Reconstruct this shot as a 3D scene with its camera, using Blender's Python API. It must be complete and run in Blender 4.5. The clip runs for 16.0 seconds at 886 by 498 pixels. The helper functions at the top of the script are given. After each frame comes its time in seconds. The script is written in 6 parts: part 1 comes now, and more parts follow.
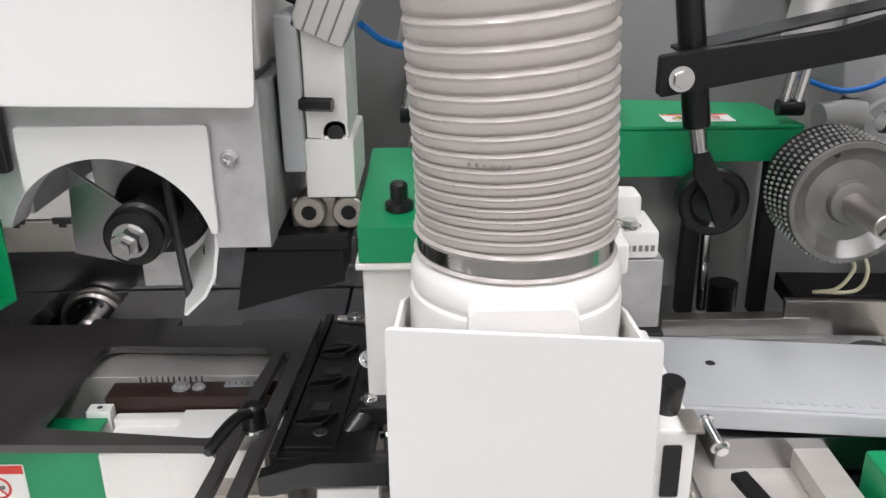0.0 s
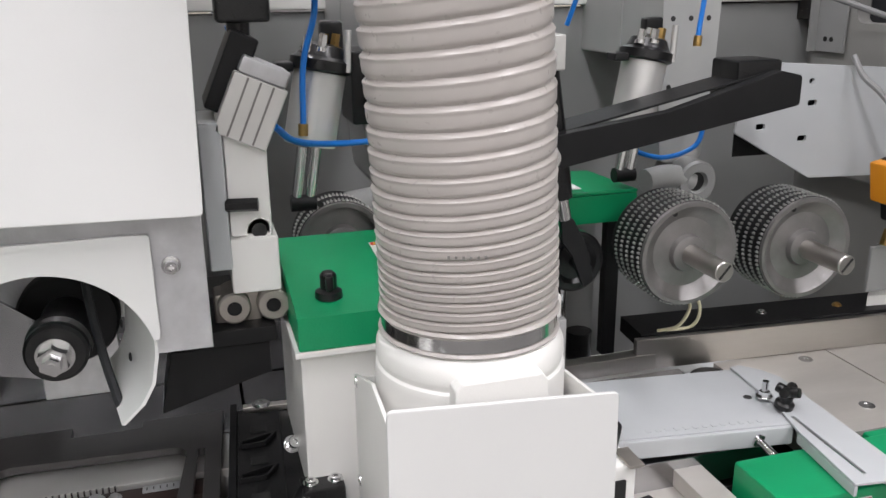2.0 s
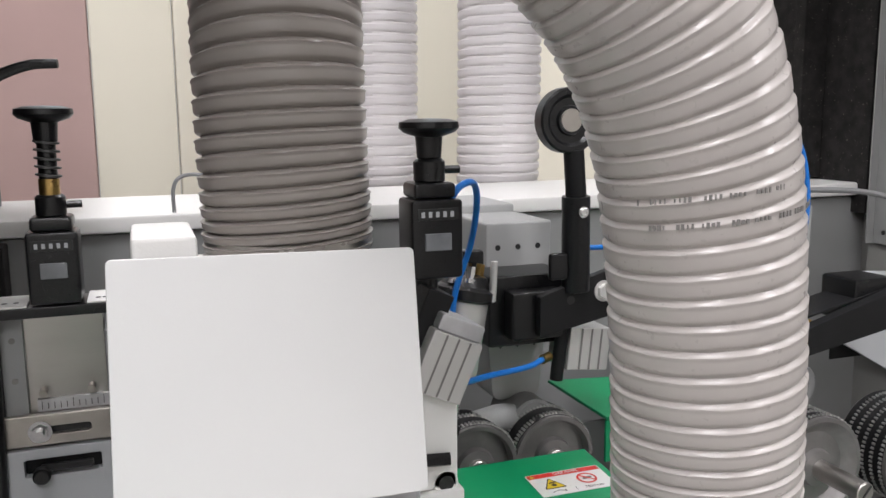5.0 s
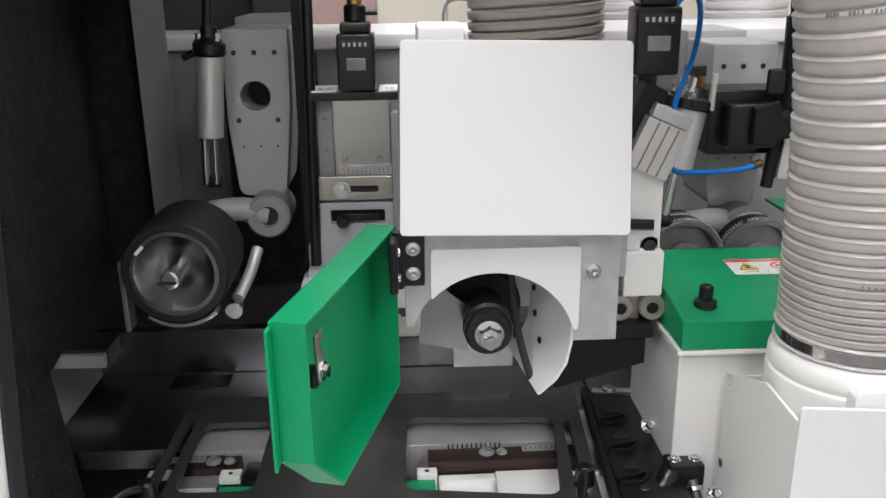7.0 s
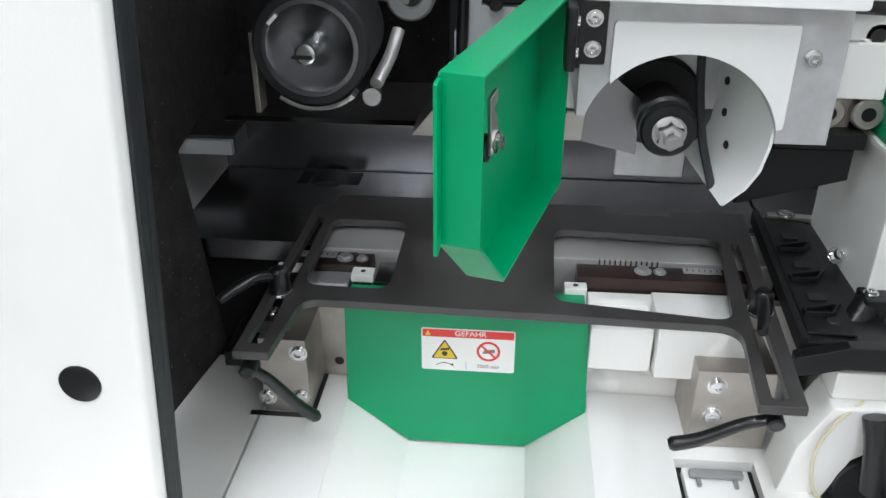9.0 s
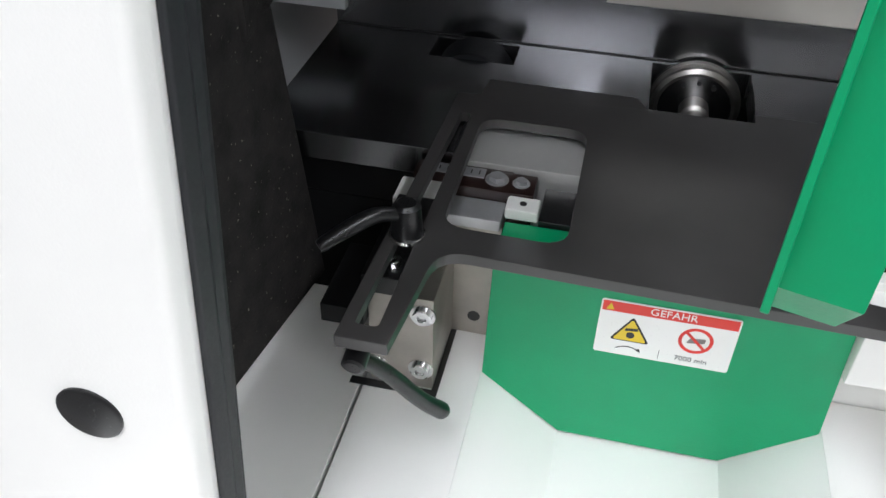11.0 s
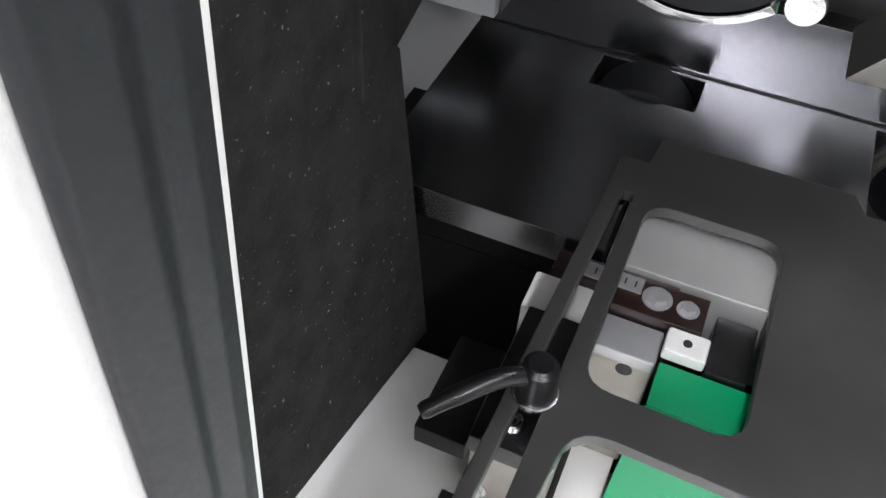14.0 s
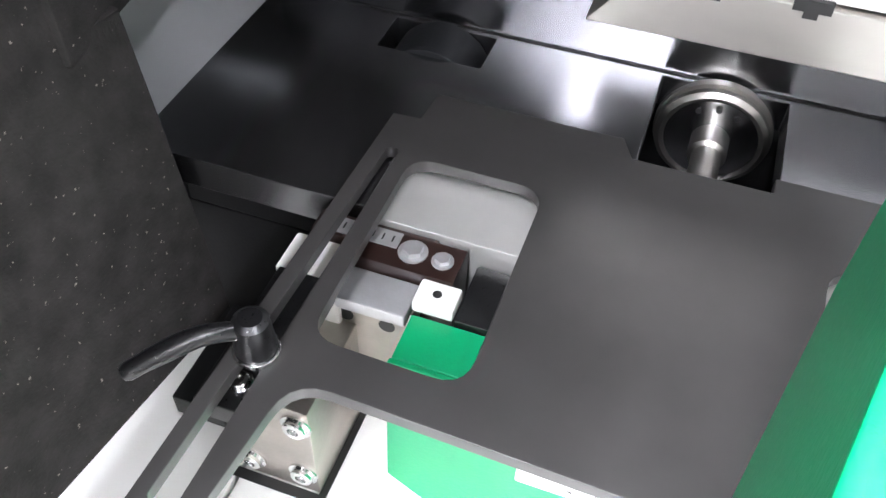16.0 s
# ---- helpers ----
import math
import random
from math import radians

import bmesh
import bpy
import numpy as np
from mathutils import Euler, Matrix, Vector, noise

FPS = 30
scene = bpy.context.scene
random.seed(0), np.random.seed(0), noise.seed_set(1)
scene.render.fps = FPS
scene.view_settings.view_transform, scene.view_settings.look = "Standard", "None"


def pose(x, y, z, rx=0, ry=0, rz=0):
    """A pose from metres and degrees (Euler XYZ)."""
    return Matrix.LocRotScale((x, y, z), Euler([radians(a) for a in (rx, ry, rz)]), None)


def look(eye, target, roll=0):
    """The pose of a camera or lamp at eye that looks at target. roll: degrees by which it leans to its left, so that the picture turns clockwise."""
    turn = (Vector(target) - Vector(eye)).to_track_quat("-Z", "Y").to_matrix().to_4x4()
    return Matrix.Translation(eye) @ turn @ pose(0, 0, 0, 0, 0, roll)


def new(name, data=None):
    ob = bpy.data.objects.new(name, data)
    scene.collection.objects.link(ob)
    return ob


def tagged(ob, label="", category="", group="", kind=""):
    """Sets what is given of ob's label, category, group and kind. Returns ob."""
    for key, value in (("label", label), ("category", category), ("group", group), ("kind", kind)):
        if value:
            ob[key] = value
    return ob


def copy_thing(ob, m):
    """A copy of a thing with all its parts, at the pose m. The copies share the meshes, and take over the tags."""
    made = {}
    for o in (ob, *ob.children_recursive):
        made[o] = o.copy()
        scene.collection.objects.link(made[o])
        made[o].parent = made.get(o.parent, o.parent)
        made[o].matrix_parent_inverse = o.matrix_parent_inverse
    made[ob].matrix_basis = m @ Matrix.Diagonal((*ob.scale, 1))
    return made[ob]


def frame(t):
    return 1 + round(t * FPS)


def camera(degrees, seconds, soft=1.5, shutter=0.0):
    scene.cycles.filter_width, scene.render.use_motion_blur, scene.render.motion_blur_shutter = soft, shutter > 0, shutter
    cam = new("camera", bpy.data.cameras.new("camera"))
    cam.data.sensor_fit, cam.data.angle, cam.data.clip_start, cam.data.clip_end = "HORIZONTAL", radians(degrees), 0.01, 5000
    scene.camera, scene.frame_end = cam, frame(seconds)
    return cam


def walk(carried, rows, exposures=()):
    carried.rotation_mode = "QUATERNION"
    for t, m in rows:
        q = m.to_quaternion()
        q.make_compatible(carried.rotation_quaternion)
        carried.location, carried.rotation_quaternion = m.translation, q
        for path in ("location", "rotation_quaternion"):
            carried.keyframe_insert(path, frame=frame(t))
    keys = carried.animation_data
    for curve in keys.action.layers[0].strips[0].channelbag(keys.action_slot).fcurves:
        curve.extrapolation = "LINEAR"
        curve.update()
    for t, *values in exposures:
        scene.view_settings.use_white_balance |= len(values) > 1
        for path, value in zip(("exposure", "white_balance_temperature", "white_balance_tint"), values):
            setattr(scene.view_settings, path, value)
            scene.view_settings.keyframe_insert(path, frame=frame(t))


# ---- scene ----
cam = camera(55.0, 16.0)
PATH = [
    (0, (-0.036, 0.235, 1.212), (-0.029, 2.098, 0.486), -0.7),
    (0.5, (-0.062, 0.228, 1.213), (0.150, 2.097, 0.533), -0.9),
    (1, (-0.086, 0.222, 1.220), (0.301, 2.045, 0.497), 0.3),
    (1.5, (-0.102, 0.212, 1.234), (0.34, 2.027, 0.52), 0.8),
    (2, (-0.145, 0.210, 1.244), (0.393, 2.040, 0.642), -0.6),
    (2.5, (-0.18, 0.203, 1.258), (0.478, 2.03, 0.778), -0.1),
    (3, (-0.185, 0.212, 1.277), (0.538, 2.036, 0.888), 1.1),
    (3.2, (-0.185, 0.219, 1.284), (0.579, 2.032, 0.924), 1.2),
    (5.3, (-0.316, 0.278, 1.331), (0.287, 2.154, 1.017), -1.4),
    (5.5, (-0.324, 0.267, 1.326), (0.196, 2.163, 0.96), -1.2),
    (6, (-0.324, 0.215, 1.317), (0.007, 2.126, 0.831), -0.9),
    (6.5, (-0.308, 0.151, 1.308), (-0.159, 2.064, 0.743), -1.1),
    (7, (-0.312, 0.118, 1.299), (-0.232, 2.02, 0.686), -0.7),
    (7.5, (-0.328, 0.123, 1.285), (-0.279, 2.017, 0.645), -0.2),
    (8, (-0.342, 0.134, 1.267), (-0.338, 2.0, 0.546), 0.2),
    (8.5, (-0.344, 0.146, 1.249), (-0.434, 1.955, 0.402), -0.0),
    (9, (-0.357, 0.184, 1.227), (-0.513, 1.938, 0.279), 0.1),
    (9.5, (-0.367, 0.246, 1.199), (-0.536, 1.912, 0.106), -0.9),
    (10, (-0.396, 0.312, 1.165), (-0.596, 1.897, -0.039), -1.0),
    (10.2, (-0.406, 0.329, 1.161), (-0.634, 1.909, -0.044), -0.6),
    (12.3, (-0.4808, 0.4833, 1.1582), (-1.053, 2.369, -0.687), 3.2),
    (12.5, (-0.4836, 0.4887, 1.1568), (-1.075, 2.36, -0.697), 3.0),
    (13, (-0.4998, 0.509, 1.1649), (-1.098, 2.315, -0.751), 3.3),
    (13.5, (-0.5119, 0.5333, 1.1663), (-1.078, 2.334, -0.764), 4.0),
    (14, (-0.5052, 0.5454, 1.1771), (-1.145, 2.254, -0.813), 3.8),
    (14.5, (-0.5000, 0.5535, 1.1660), (-1.068, 2.236, -0.834), 4.4),
    (15, (-0.4590, 0.5643, 1.1649), (-1.089, 2.267, -0.825), 4.3),
    (15.5, (-0.4323, 0.5684, 1.1649), (-1.086, 2.29, -0.81), 3.6),
    (16, (-0.4026, 0.5751, 1.1622), (-0.974, 2.313, -0.825), 2.1),
]
walk(cam, [(t, look(eye, target, roll)) for t, eye, target, roll in PATH],
     [(0, -0.05, 6500, 10), (3, -0.18, 6500, 10), (5.5, -0.2, 6500, 10), (7.5, -0.05, 6350, 8), (9, 0.02, 6100, 5), (10, -0.03, 6100, 5), (12.5, 0.38, 6250, 9), (13.5, 0.6, 6250, 9), (14.5, 1.15, 6200, 10), (16, 1.75, 6150, 10)])

# ---------- light: a factory hall with rows of ceiling lamps ----------
world = bpy.data.worlds.new("hall_air")
scene.world = world
world.use_nodes = True
world.node_tree.nodes["Background"].inputs[0].default_value = (0.80, 0.88, 1.0, 1)
world.node_tree.nodes["Background"].inputs[1].default_value = 0.25
scene.view_settings.exposure = 0.0
LAMP_W = 42.0
WINDOW_W = 6.0


# ---------- materials ----------
def mat(name, col, rough=0.5, metal=0.0, var=0.08, scale=40.0, bump=0.02, fine=600.0, wear=0.0, spec=0.5, stretch=(1, 1, 1), coat=0.0, rvar=0.08):
    m = bpy.data.materials.new(name)
    m.use_nodes = True
    nt = m.node_tree
    p = nt.nodes["Principled BSDF"]
    tc = nt.nodes.new("ShaderNodeTexCoord")
    mp = nt.nodes.new("ShaderNodeMapping")
    mp.inputs["Scale"].default_value = stretch
    nt.links.new(tc.outputs["Object"], mp.inputs["Vector"])
    big = nt.nodes.new("ShaderNodeTexNoise")
    big.inputs["Scale"].default_value, big.inputs["Detail"].default_value = scale, 5
    small = nt.nodes.new("ShaderNodeTexNoise")
    small.inputs["Scale"].default_value, small.inputs["Detail"].default_value = fine, 3
    nt.links.new(mp.outputs[0], big.inputs["Vector"])
    nt.links.new(mp.outputs[0], small.inputs["Vector"])
    ramp = nt.nodes.new("ShaderNodeValToRGB")
    lo, hi = [c * (1 - var) for c in col], [min(1, c * (1 + var)) for c in col]
    ramp.color_ramp.elements[0].position, ramp.color_ramp.elements[1].position = 0.3, 0.7
    ramp.color_ramp.elements[0].color, ramp.color_ramp.elements[1].color = (*lo, 1), (*hi, 1)
    nt.links.new(big.outputs[0], ramp.inputs[0])
    last = ramp.outputs[0]
    if wear:
        spot = nt.nodes.new("ShaderNodeValToRGB")
        spot.color_ramp.elements[0].position, spot.color_ramp.elements[1].position = 0.70, 0.755
        tiny = nt.nodes.new("ShaderNodeTexNoise")
        tiny.inputs["Scale"].default_value, tiny.inputs["Detail"].default_value = 330, 2
        nt.links.new(mp.outputs[0], tiny.inputs["Vector"])
        nt.links.new(tiny.outputs[0], spot.inputs[0])
        mix = nt.nodes.new("ShaderNodeMixRGB")
        mix.inputs[2].default_value = (0.50, 0.45, 0.39, 1)
        mul = nt.nodes.new("ShaderNodeMath")
        mul.operation = "MULTIPLY"
        mul.inputs[1].default_value = wear
        nt.links.new(spot.outputs[0], mul.inputs[0])
        nt.links.new(mul.outputs[0], mix.inputs[0])
        nt.links.new(last, mix.inputs[1])
        last = mix.outputs[0]
    nt.links.new(last, p.inputs["Base Color"])
    rr = nt.nodes.new("ShaderNodeMapRange")
    rr.inputs[3].default_value, rr.inputs[4].default_value = max(0.02, rough - rvar), min(1, rough + rvar)
    nt.links.new(small.outputs[0], rr.inputs[0])
    nt.links.new(rr.outputs[0], p.inputs["Roughness"])
    p.inputs["Metallic"].default_value = metal
    p.inputs["Specular IOR Level"].default_value = spec
    p.inputs["Coat Weight"].default_value = coat
    if bump:
        b = nt.nodes.new("ShaderNodeBump")
        b.inputs["Strength"].default_value, b.inputs["Distance"].default_value = bump, 0.001
        nt.links.new(small.outputs[0], b.inputs["Height"])
        nt.links.new(b.outputs[0], p.inputs["Normal"])
    return m


WHITE = mat("white_powder_coat", (0.80, 0.79, 0.76), 0.42, var=0.02, scale=9, bump=0.10, fine=900)
SHEET = mat("white_lacquered_sheet", (0.69, 0.69, 0.675), 0.34, var=0.015, scale=6, bump=0.03, fine=700)
# hood paint, darkened to carry the shade inside the hood
WALLG = mat("shaded_hood_paint", (0.27, 0.266, 0.252), 0.5, var=0.06, scale=10, bump=0.10, fine=700)
# two greys with the shade behind the machine put into the colour
SHADEG = mat("shaded_green_grey_paint", (0.085, 0.090, 0.085), 0.5, var=0.06, scale=10, bump=0.10, fine=700)
SHADEB = mat("shaded_grey_brown_paint", (0.075, 0.066, 0.062), 0.55, var=0.06, scale=10, bump=0.10, fine=700)
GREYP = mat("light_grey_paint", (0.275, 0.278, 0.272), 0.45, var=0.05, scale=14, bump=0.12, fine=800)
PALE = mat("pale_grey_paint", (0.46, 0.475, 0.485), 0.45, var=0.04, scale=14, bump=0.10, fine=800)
GREEN = mat("green_powder_coat", (0.002, 0.275, 0.105), 0.38, var=0.06, scale=20, bump=0.15, fine=700)
DSTEEL = mat("dark_bare_steel", (0.11, 0.11, 0.108), 0.45, metal=0.6, var=0.2, scale=30, bump=0.06, fine=500)
ARMP = mat("grey_casting_paint", (0.38, 0.385, 0.375), 0.42, var=0.05, scale=14, bump=0.12, fine=800)
BLACK = mat("black_anodised_plate", (0.034, 0.0318, 0.0310), 0.38, var=0.2, scale=25, bump=0.05, fine=1500, spec=0.7)
BED = mat("black_burnished_steel", (0.33, 0.33, 0.342), 0.25, metal=1.0, var=0.06, scale=9, bump=0.0, fine=160, stretch=(0.4, 1, 1), rvar=0.025)
PLAST = mat("black_plastic", (0.0055, 0.0055, 0.006), 0.30, var=0.15, scale=30, bump=0.06, fine=900)
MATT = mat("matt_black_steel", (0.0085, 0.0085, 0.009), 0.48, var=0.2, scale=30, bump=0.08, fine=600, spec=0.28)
RUBBER = mat("black_rubber", (0.0105, 0.0115, 0.0135), 0.60, var=0.15, scale=40, bump=0.10, fine=500)
FOAM = mat("black_foam_lining", (0.022, 0.0205, 0.0195), 0.85, var=0.35, scale=60, bump=0.5, fine=420, wear=0.4, spec=0.2)
STEEL = mat("brushed_steel", (0.52, 0.50, 0.47), 0.34, metal=1.0, var=0.08, scale=30, bump=0.05, fine=500, stretch=(0.2, 1, 1))
MILLED = mat("milled_steel", (0.45, 0.42, 0.38), 0.42, metal=0.9, var=0.12, scale=35, bump=0.10, fine=500)
ALU = mat("cast_aluminium", (0.56, 0.56, 0.57), 0.48, metal=0.75, var=0.14, scale=45, bump=0.20, fine=350)
ANOD = mat("silver_anodised_aluminium", (0.66, 0.65, 0.63), 0.38, metal=0.6, var=0.04, scale=40, bump=0.03)
WORN = mat("worn_ground_steel", (0.60, 0.57, 0.53), 0.50, metal=0.55, var=0.10, scale=20, bump=0.05, fine=500, stretch=(0.3, 1, 1))
CHROME = mat("chrome_plated_steel", (0.72, 0.72, 0.72), 0.14, metal=1.0, var=0.05, scale=60, bump=0.03)
ROLL = mat("dark_knurled_steel", (0.24, 0.23, 0.225), 0.46, metal=0.75, var=0.15, scale=40, bump=0.12)
TOOTH = mat("bright_steel_teeth", (0.50, 0.50, 0.485), 0.35, metal=0.9, var=0.1, scale=90)
HOSE = mat("grey_spiral_hose", (0.43, 0.398, 0.374), 0.30, var=0.06, scale=14, bump=0.012, fine=200, coat=0.12)
HOSED = mat("grey_spiral_hose_dusty", (0.285, 0.258, 0.236), 0.34, var=0.08, scale=18, bump=0.02, fine=260, coat=0.15)
HOSEW = mat("white_spiral_hose", (0.74, 0.71, 0.71), 0.40, var=0.04, scale=16, bump=0.05)
BLUE = mat("blue_air_tube", (0.01, 0.16, 0.55), 0.30, var=0.05, scale=40)
BRASS = mat("brass", (0.55, 0.36, 0.13), 0.30, metal=1.0, var=0.08, scale=60)
BROWN = mat("dark_brown_laminate", (0.024, 0.0105, 0.0085), 0.32, var=0.35, scale=30, bump=0.04, stretch=(0.2, 1, 1))
PRINT = mat("grey_print", (0.20, 0.19, 0.18), 0.6, var=0.1)
LABEL = mat("white_label_film", (0.80, 0.80, 0.77), 0.30, var=0.01)
RED = mat("red_label_ink", (0.66, 0.035, 0.025), 0.35, var=0.03)
YELLOW = mat("yellow_label_ink", (0.72, 0.52, 0.02), 0.35, var=0.03)
INK = mat("black_label_ink", (0.02, 0.02, 0.02), 0.4, var=0.05)
ORANGE = mat("orange_plastic", (0.80, 0.30, 0.015), 0.36, var=0.05, scale=40)
CREAM = mat("cream_painted_board", (0.80, 0.76, 0.63), 0.55, var=0.012, scale=3, bump=0.0, rvar=0.0)
PINK = mat("dusty_pink_board", (0.50, 0.35, 0.32), 0.6, var=0.05, scale=4, bump=0.0)
DARKB = mat("dark_blue_steel", (0.03, 0.045, 0.09), 0.5, var=0.1, scale=8)
FLOORM = mat("grey_concrete", (0.13, 0.125, 0.12), 0.6, var=0.2, scale=3, bump=0.3, fine=120)
HALLW = mat("hall_plaster", (0.62, 0.61, 0.58), 0.8, var=0.05, scale=2)
CABLE = mat("grey_cable", (0.25, 0.25, 0.25), 0.5, var=0.05)
PALEW = mat("pale_wire", (0.62, 0.58, 0.40), 0.5, var=0.05)
DIAL = mat("smoked_glass_window", (0.20, 0.21, 0.22), 0.12, var=0.3, scale=30)


# ---------- building helpers ----------
def B():
    return bmesh.new()


def finish(bm, angle=32):
    bmesh.ops.recalc_face_normals(bm, faces=bm.faces[:])
    lim = radians(angle)
    for f in bm.faces:
        f.smooth = True
    for e in bm.edges:
        e.smooth = len(e.link_faces) == 2 and e.calc_face_angle(0) < lim


ORIGIN = Vector((0, 0, 0))  # the origin to which the group being built refers
TABLE = Vector((-0.007, -0.027, 0.022))  # that of the machine table and the door post


def part(name, bm, material, parent, label=""):
    finish(bm)
    bm.transform(Matrix.Translation(ORIGIN))
    me = bpy.data.meshes.new(name)
    bm.to_mesh(me)
    bm.free()
    me.materials.append(material)
    ob = new(name, me)
    ob.modifiers.new("even_normals", "WEIGHTED_NORMAL").keep_sharp = True
    if parent is not None:
        ob.parent = parent
        if parent.type == "EMPTY":
            ob.matrix_parent_inverse = Matrix.Translation(parent.location).inverted()
    if label:
        ob["label"] = label
    return ob


def thing(name, loc, label, category, group="", kind=""):
    e = new(name)
    e.location = Vector(loc) + ORIGIN
    e.empty_display_size = 0.02
    return tagged(e, label, category, group, kind)


def solo(name, bm, material, label, category, group="", kind=""):
    return tagged(part(name, bm, material, None), label, category, group, kind)


def bx(bm, x0, x1, y0, y1, z0, z1, b=0.0015, m=None):
    r = bmesh.ops.create_cube(bm, size=1)
    vs = r["verts"]
    bmesh.ops.scale(bm, vec=(x1 - x0, y1 - y0, z1 - z0), verts=vs)
    bmesh.ops.translate(bm, vec=((x0 + x1) / 2, (y0 + y1) / 2, (z0 + z1) / 2), verts=vs)
    if m is not None:
        bmesh.ops.transform(bm, matrix=m, verts=vs)
    if b:
        es = list({e for v in vs for e in v.link_edges})
        bmesh.ops.bevel(bm, geom=es, offset=b, segments=2, profile=0.5, affect="EDGES")
    return bm


def turn(p, rx=0, ry=0, rz=0):
    """Turns what follows about the point p."""
    return pose(*p, rx, ry, rz) @ Matrix.Translation(-Vector(p))


def cy(bm, p0, p1, r0, r1=None, n=24, b=0.0):
    p0, p1 = Vector(p0), Vector(p1)
    d = p1 - p0
    r = bmesh.ops.create_cone(bm, cap_ends=True, segments=n, radius1=r0, radius2=r0 if r1 is None else r1, depth=d.length)
    vs = r["verts"]
    if b:
        es = [e for e in {e for v in vs for e in v.link_edges} if any(len(f.verts) > 4 for f in e.link_faces)]
        vs0 = set(vs)
        res = bmesh.ops.bevel(bm, geom=es, offset=b, segments=2, profile=0.5, affect="EDGES")
        vs = list({v for v in vs0 if v.is_valid} | set(res["verts"]))
    bmesh.ops.transform(bm, matrix=Matrix.Translation((p0 + p1) / 2) @ d.to_track_quat("Z", "Y").to_matrix().to_4x4(), verts=vs)
    return bm


def spin(bm, prof, base, axis, n=40, cap=True):
    """A turned body: prof is (radius, height along the axis from base)."""
    q = Matrix.Translation(base) @ Vector(axis).to_track_quat("Z", "Y").to_matrix().to_4x4()
    rings = []
    for r, h in prof:
        rings.append([bm.verts.new(q @ Vector((r * math.cos(2 * math.pi * i / n), r * math.sin(2 * math.pi * i / n), h))) for i in range(n)])
    for a, c in zip(rings, rings[1:]):
        for i in range(n):
            bm.faces.new((a[i], a[(i + 1) % n], c[(i + 1) % n], c[i]))
    if cap:
        bm.faces.new(rings[0][::-1])
        bm.faces.new(rings[-1])
    return bm


def rpoly(pts, r, n=5):
    """A polygon with rounded corners; r is one radius or one for each corner."""
    out = []
    k = len(pts)
    for i, p in enumerate(pts):
        rad = r[i] if isinstance(r, (list, tuple)) else r
        p, a, c = Vector(p), Vector(pts[i - 1]), Vector(pts[(i + 1) % k])
        u, v = (a - p).normalized(), (c - p).normalized()
        if rad <= 0 or abs(u.dot(v)) > 0.999:
            out.append((p.x, p.y))
            continue
        d = min(rad / math.tan(u.angle(v) / 2), 0.45 * min((a - p).length, (c - p).length))
        s, e = p + u * d, p + v * d
        for j in range(n + 1):
            t = j / n
            q = s * (1 - t) ** 2 + p * 2 * t * (1 - t) + e * t * t
            out.append((q.x, q.y))
    return out


def rect(x0, x1, y0, y1, r=0.0):
    return rpoly([(x0, y0), (x1, y0), (x1, y1), (x0, y1)], r)


def disc(cx, cz, r, n=28):
    return [(cx + r * math.cos(2 * math.pi * i / n), cz + r * math.sin(2 * math.pi * i / n)) for i in range(n)]


def sheet(bm, loops, plane, a, b, bevel=0.0006):
    """A flat sheet between a and b along the normal of plane; the first loop is its outline, the rest are openings."""
    cu = bpy.data.curves.new("outline", "CURVE")
    cu.dimensions, cu.fill_mode = "2D", "BOTH"
    bevel = min(bevel, abs(b - a) / 2.2)
    cu.extrude, cu.bevel_depth, cu.bevel_resolution, cu.offset = abs(b - a) / 2 - bevel, bevel, 1, -bevel
    for lp in loops:
        s = cu.splines.new("POLY")
        s.points.add(len(lp) - 1)
        for q, co in zip(s.points, lp):
            q.co = (*co, 0, 1)
        s.use_cyclic_u = True
    ob = bpy.data.objects.new("outline", cu)
    me = bpy.data.meshes.new_from_object(ob)
    c = (a + b) / 2
    m = {"xy": Matrix(((1, 0, 0, 0), (0, 1, 0, 0), (0, 0, 1, c), (0, 0, 0, 1))),
         "xz": Matrix(((1, 0, 0, 0), (0, 0, -1, c), (0, 1, 0, 0), (0, 0, 0, 1))),
         "yz": Matrix(((0, 0, 1, c), (1, 0, 0, 0), (0, 1, 0, 0), (0, 0, 0, 1)))}[plane]
    me.transform(m)
    bm.from_mesh(me)
    bmesh.ops.remove_doubles(bm, verts=bm.verts[:], dist=1e-6)
    bpy.data.objects.remove(ob)
    bpy.data.curves.remove(cu)
    bpy.data.meshes.remove(me)
    return bm


def smooth_path(pts, n=10):
    """Points along a smooth curve through pts."""
    P = [Vector(p) for p in pts]
    P = [2 * P[0] - P[1]] + P + [2 * P[-1] - P[-2]]
    out = []
    for i in range(1, len(P) - 2):
        for j in range(n):
            t = j / n
            a, b, c, d = P[i - 1:i + 3]
            out.append(0.5 * ((2 * b) + (c - a) * t + (2 * a - 5 * b + 4 * c - d) * t * t + (3 * b - a - 3 * c + d) * t ** 3))
    return out + [P[-2]]


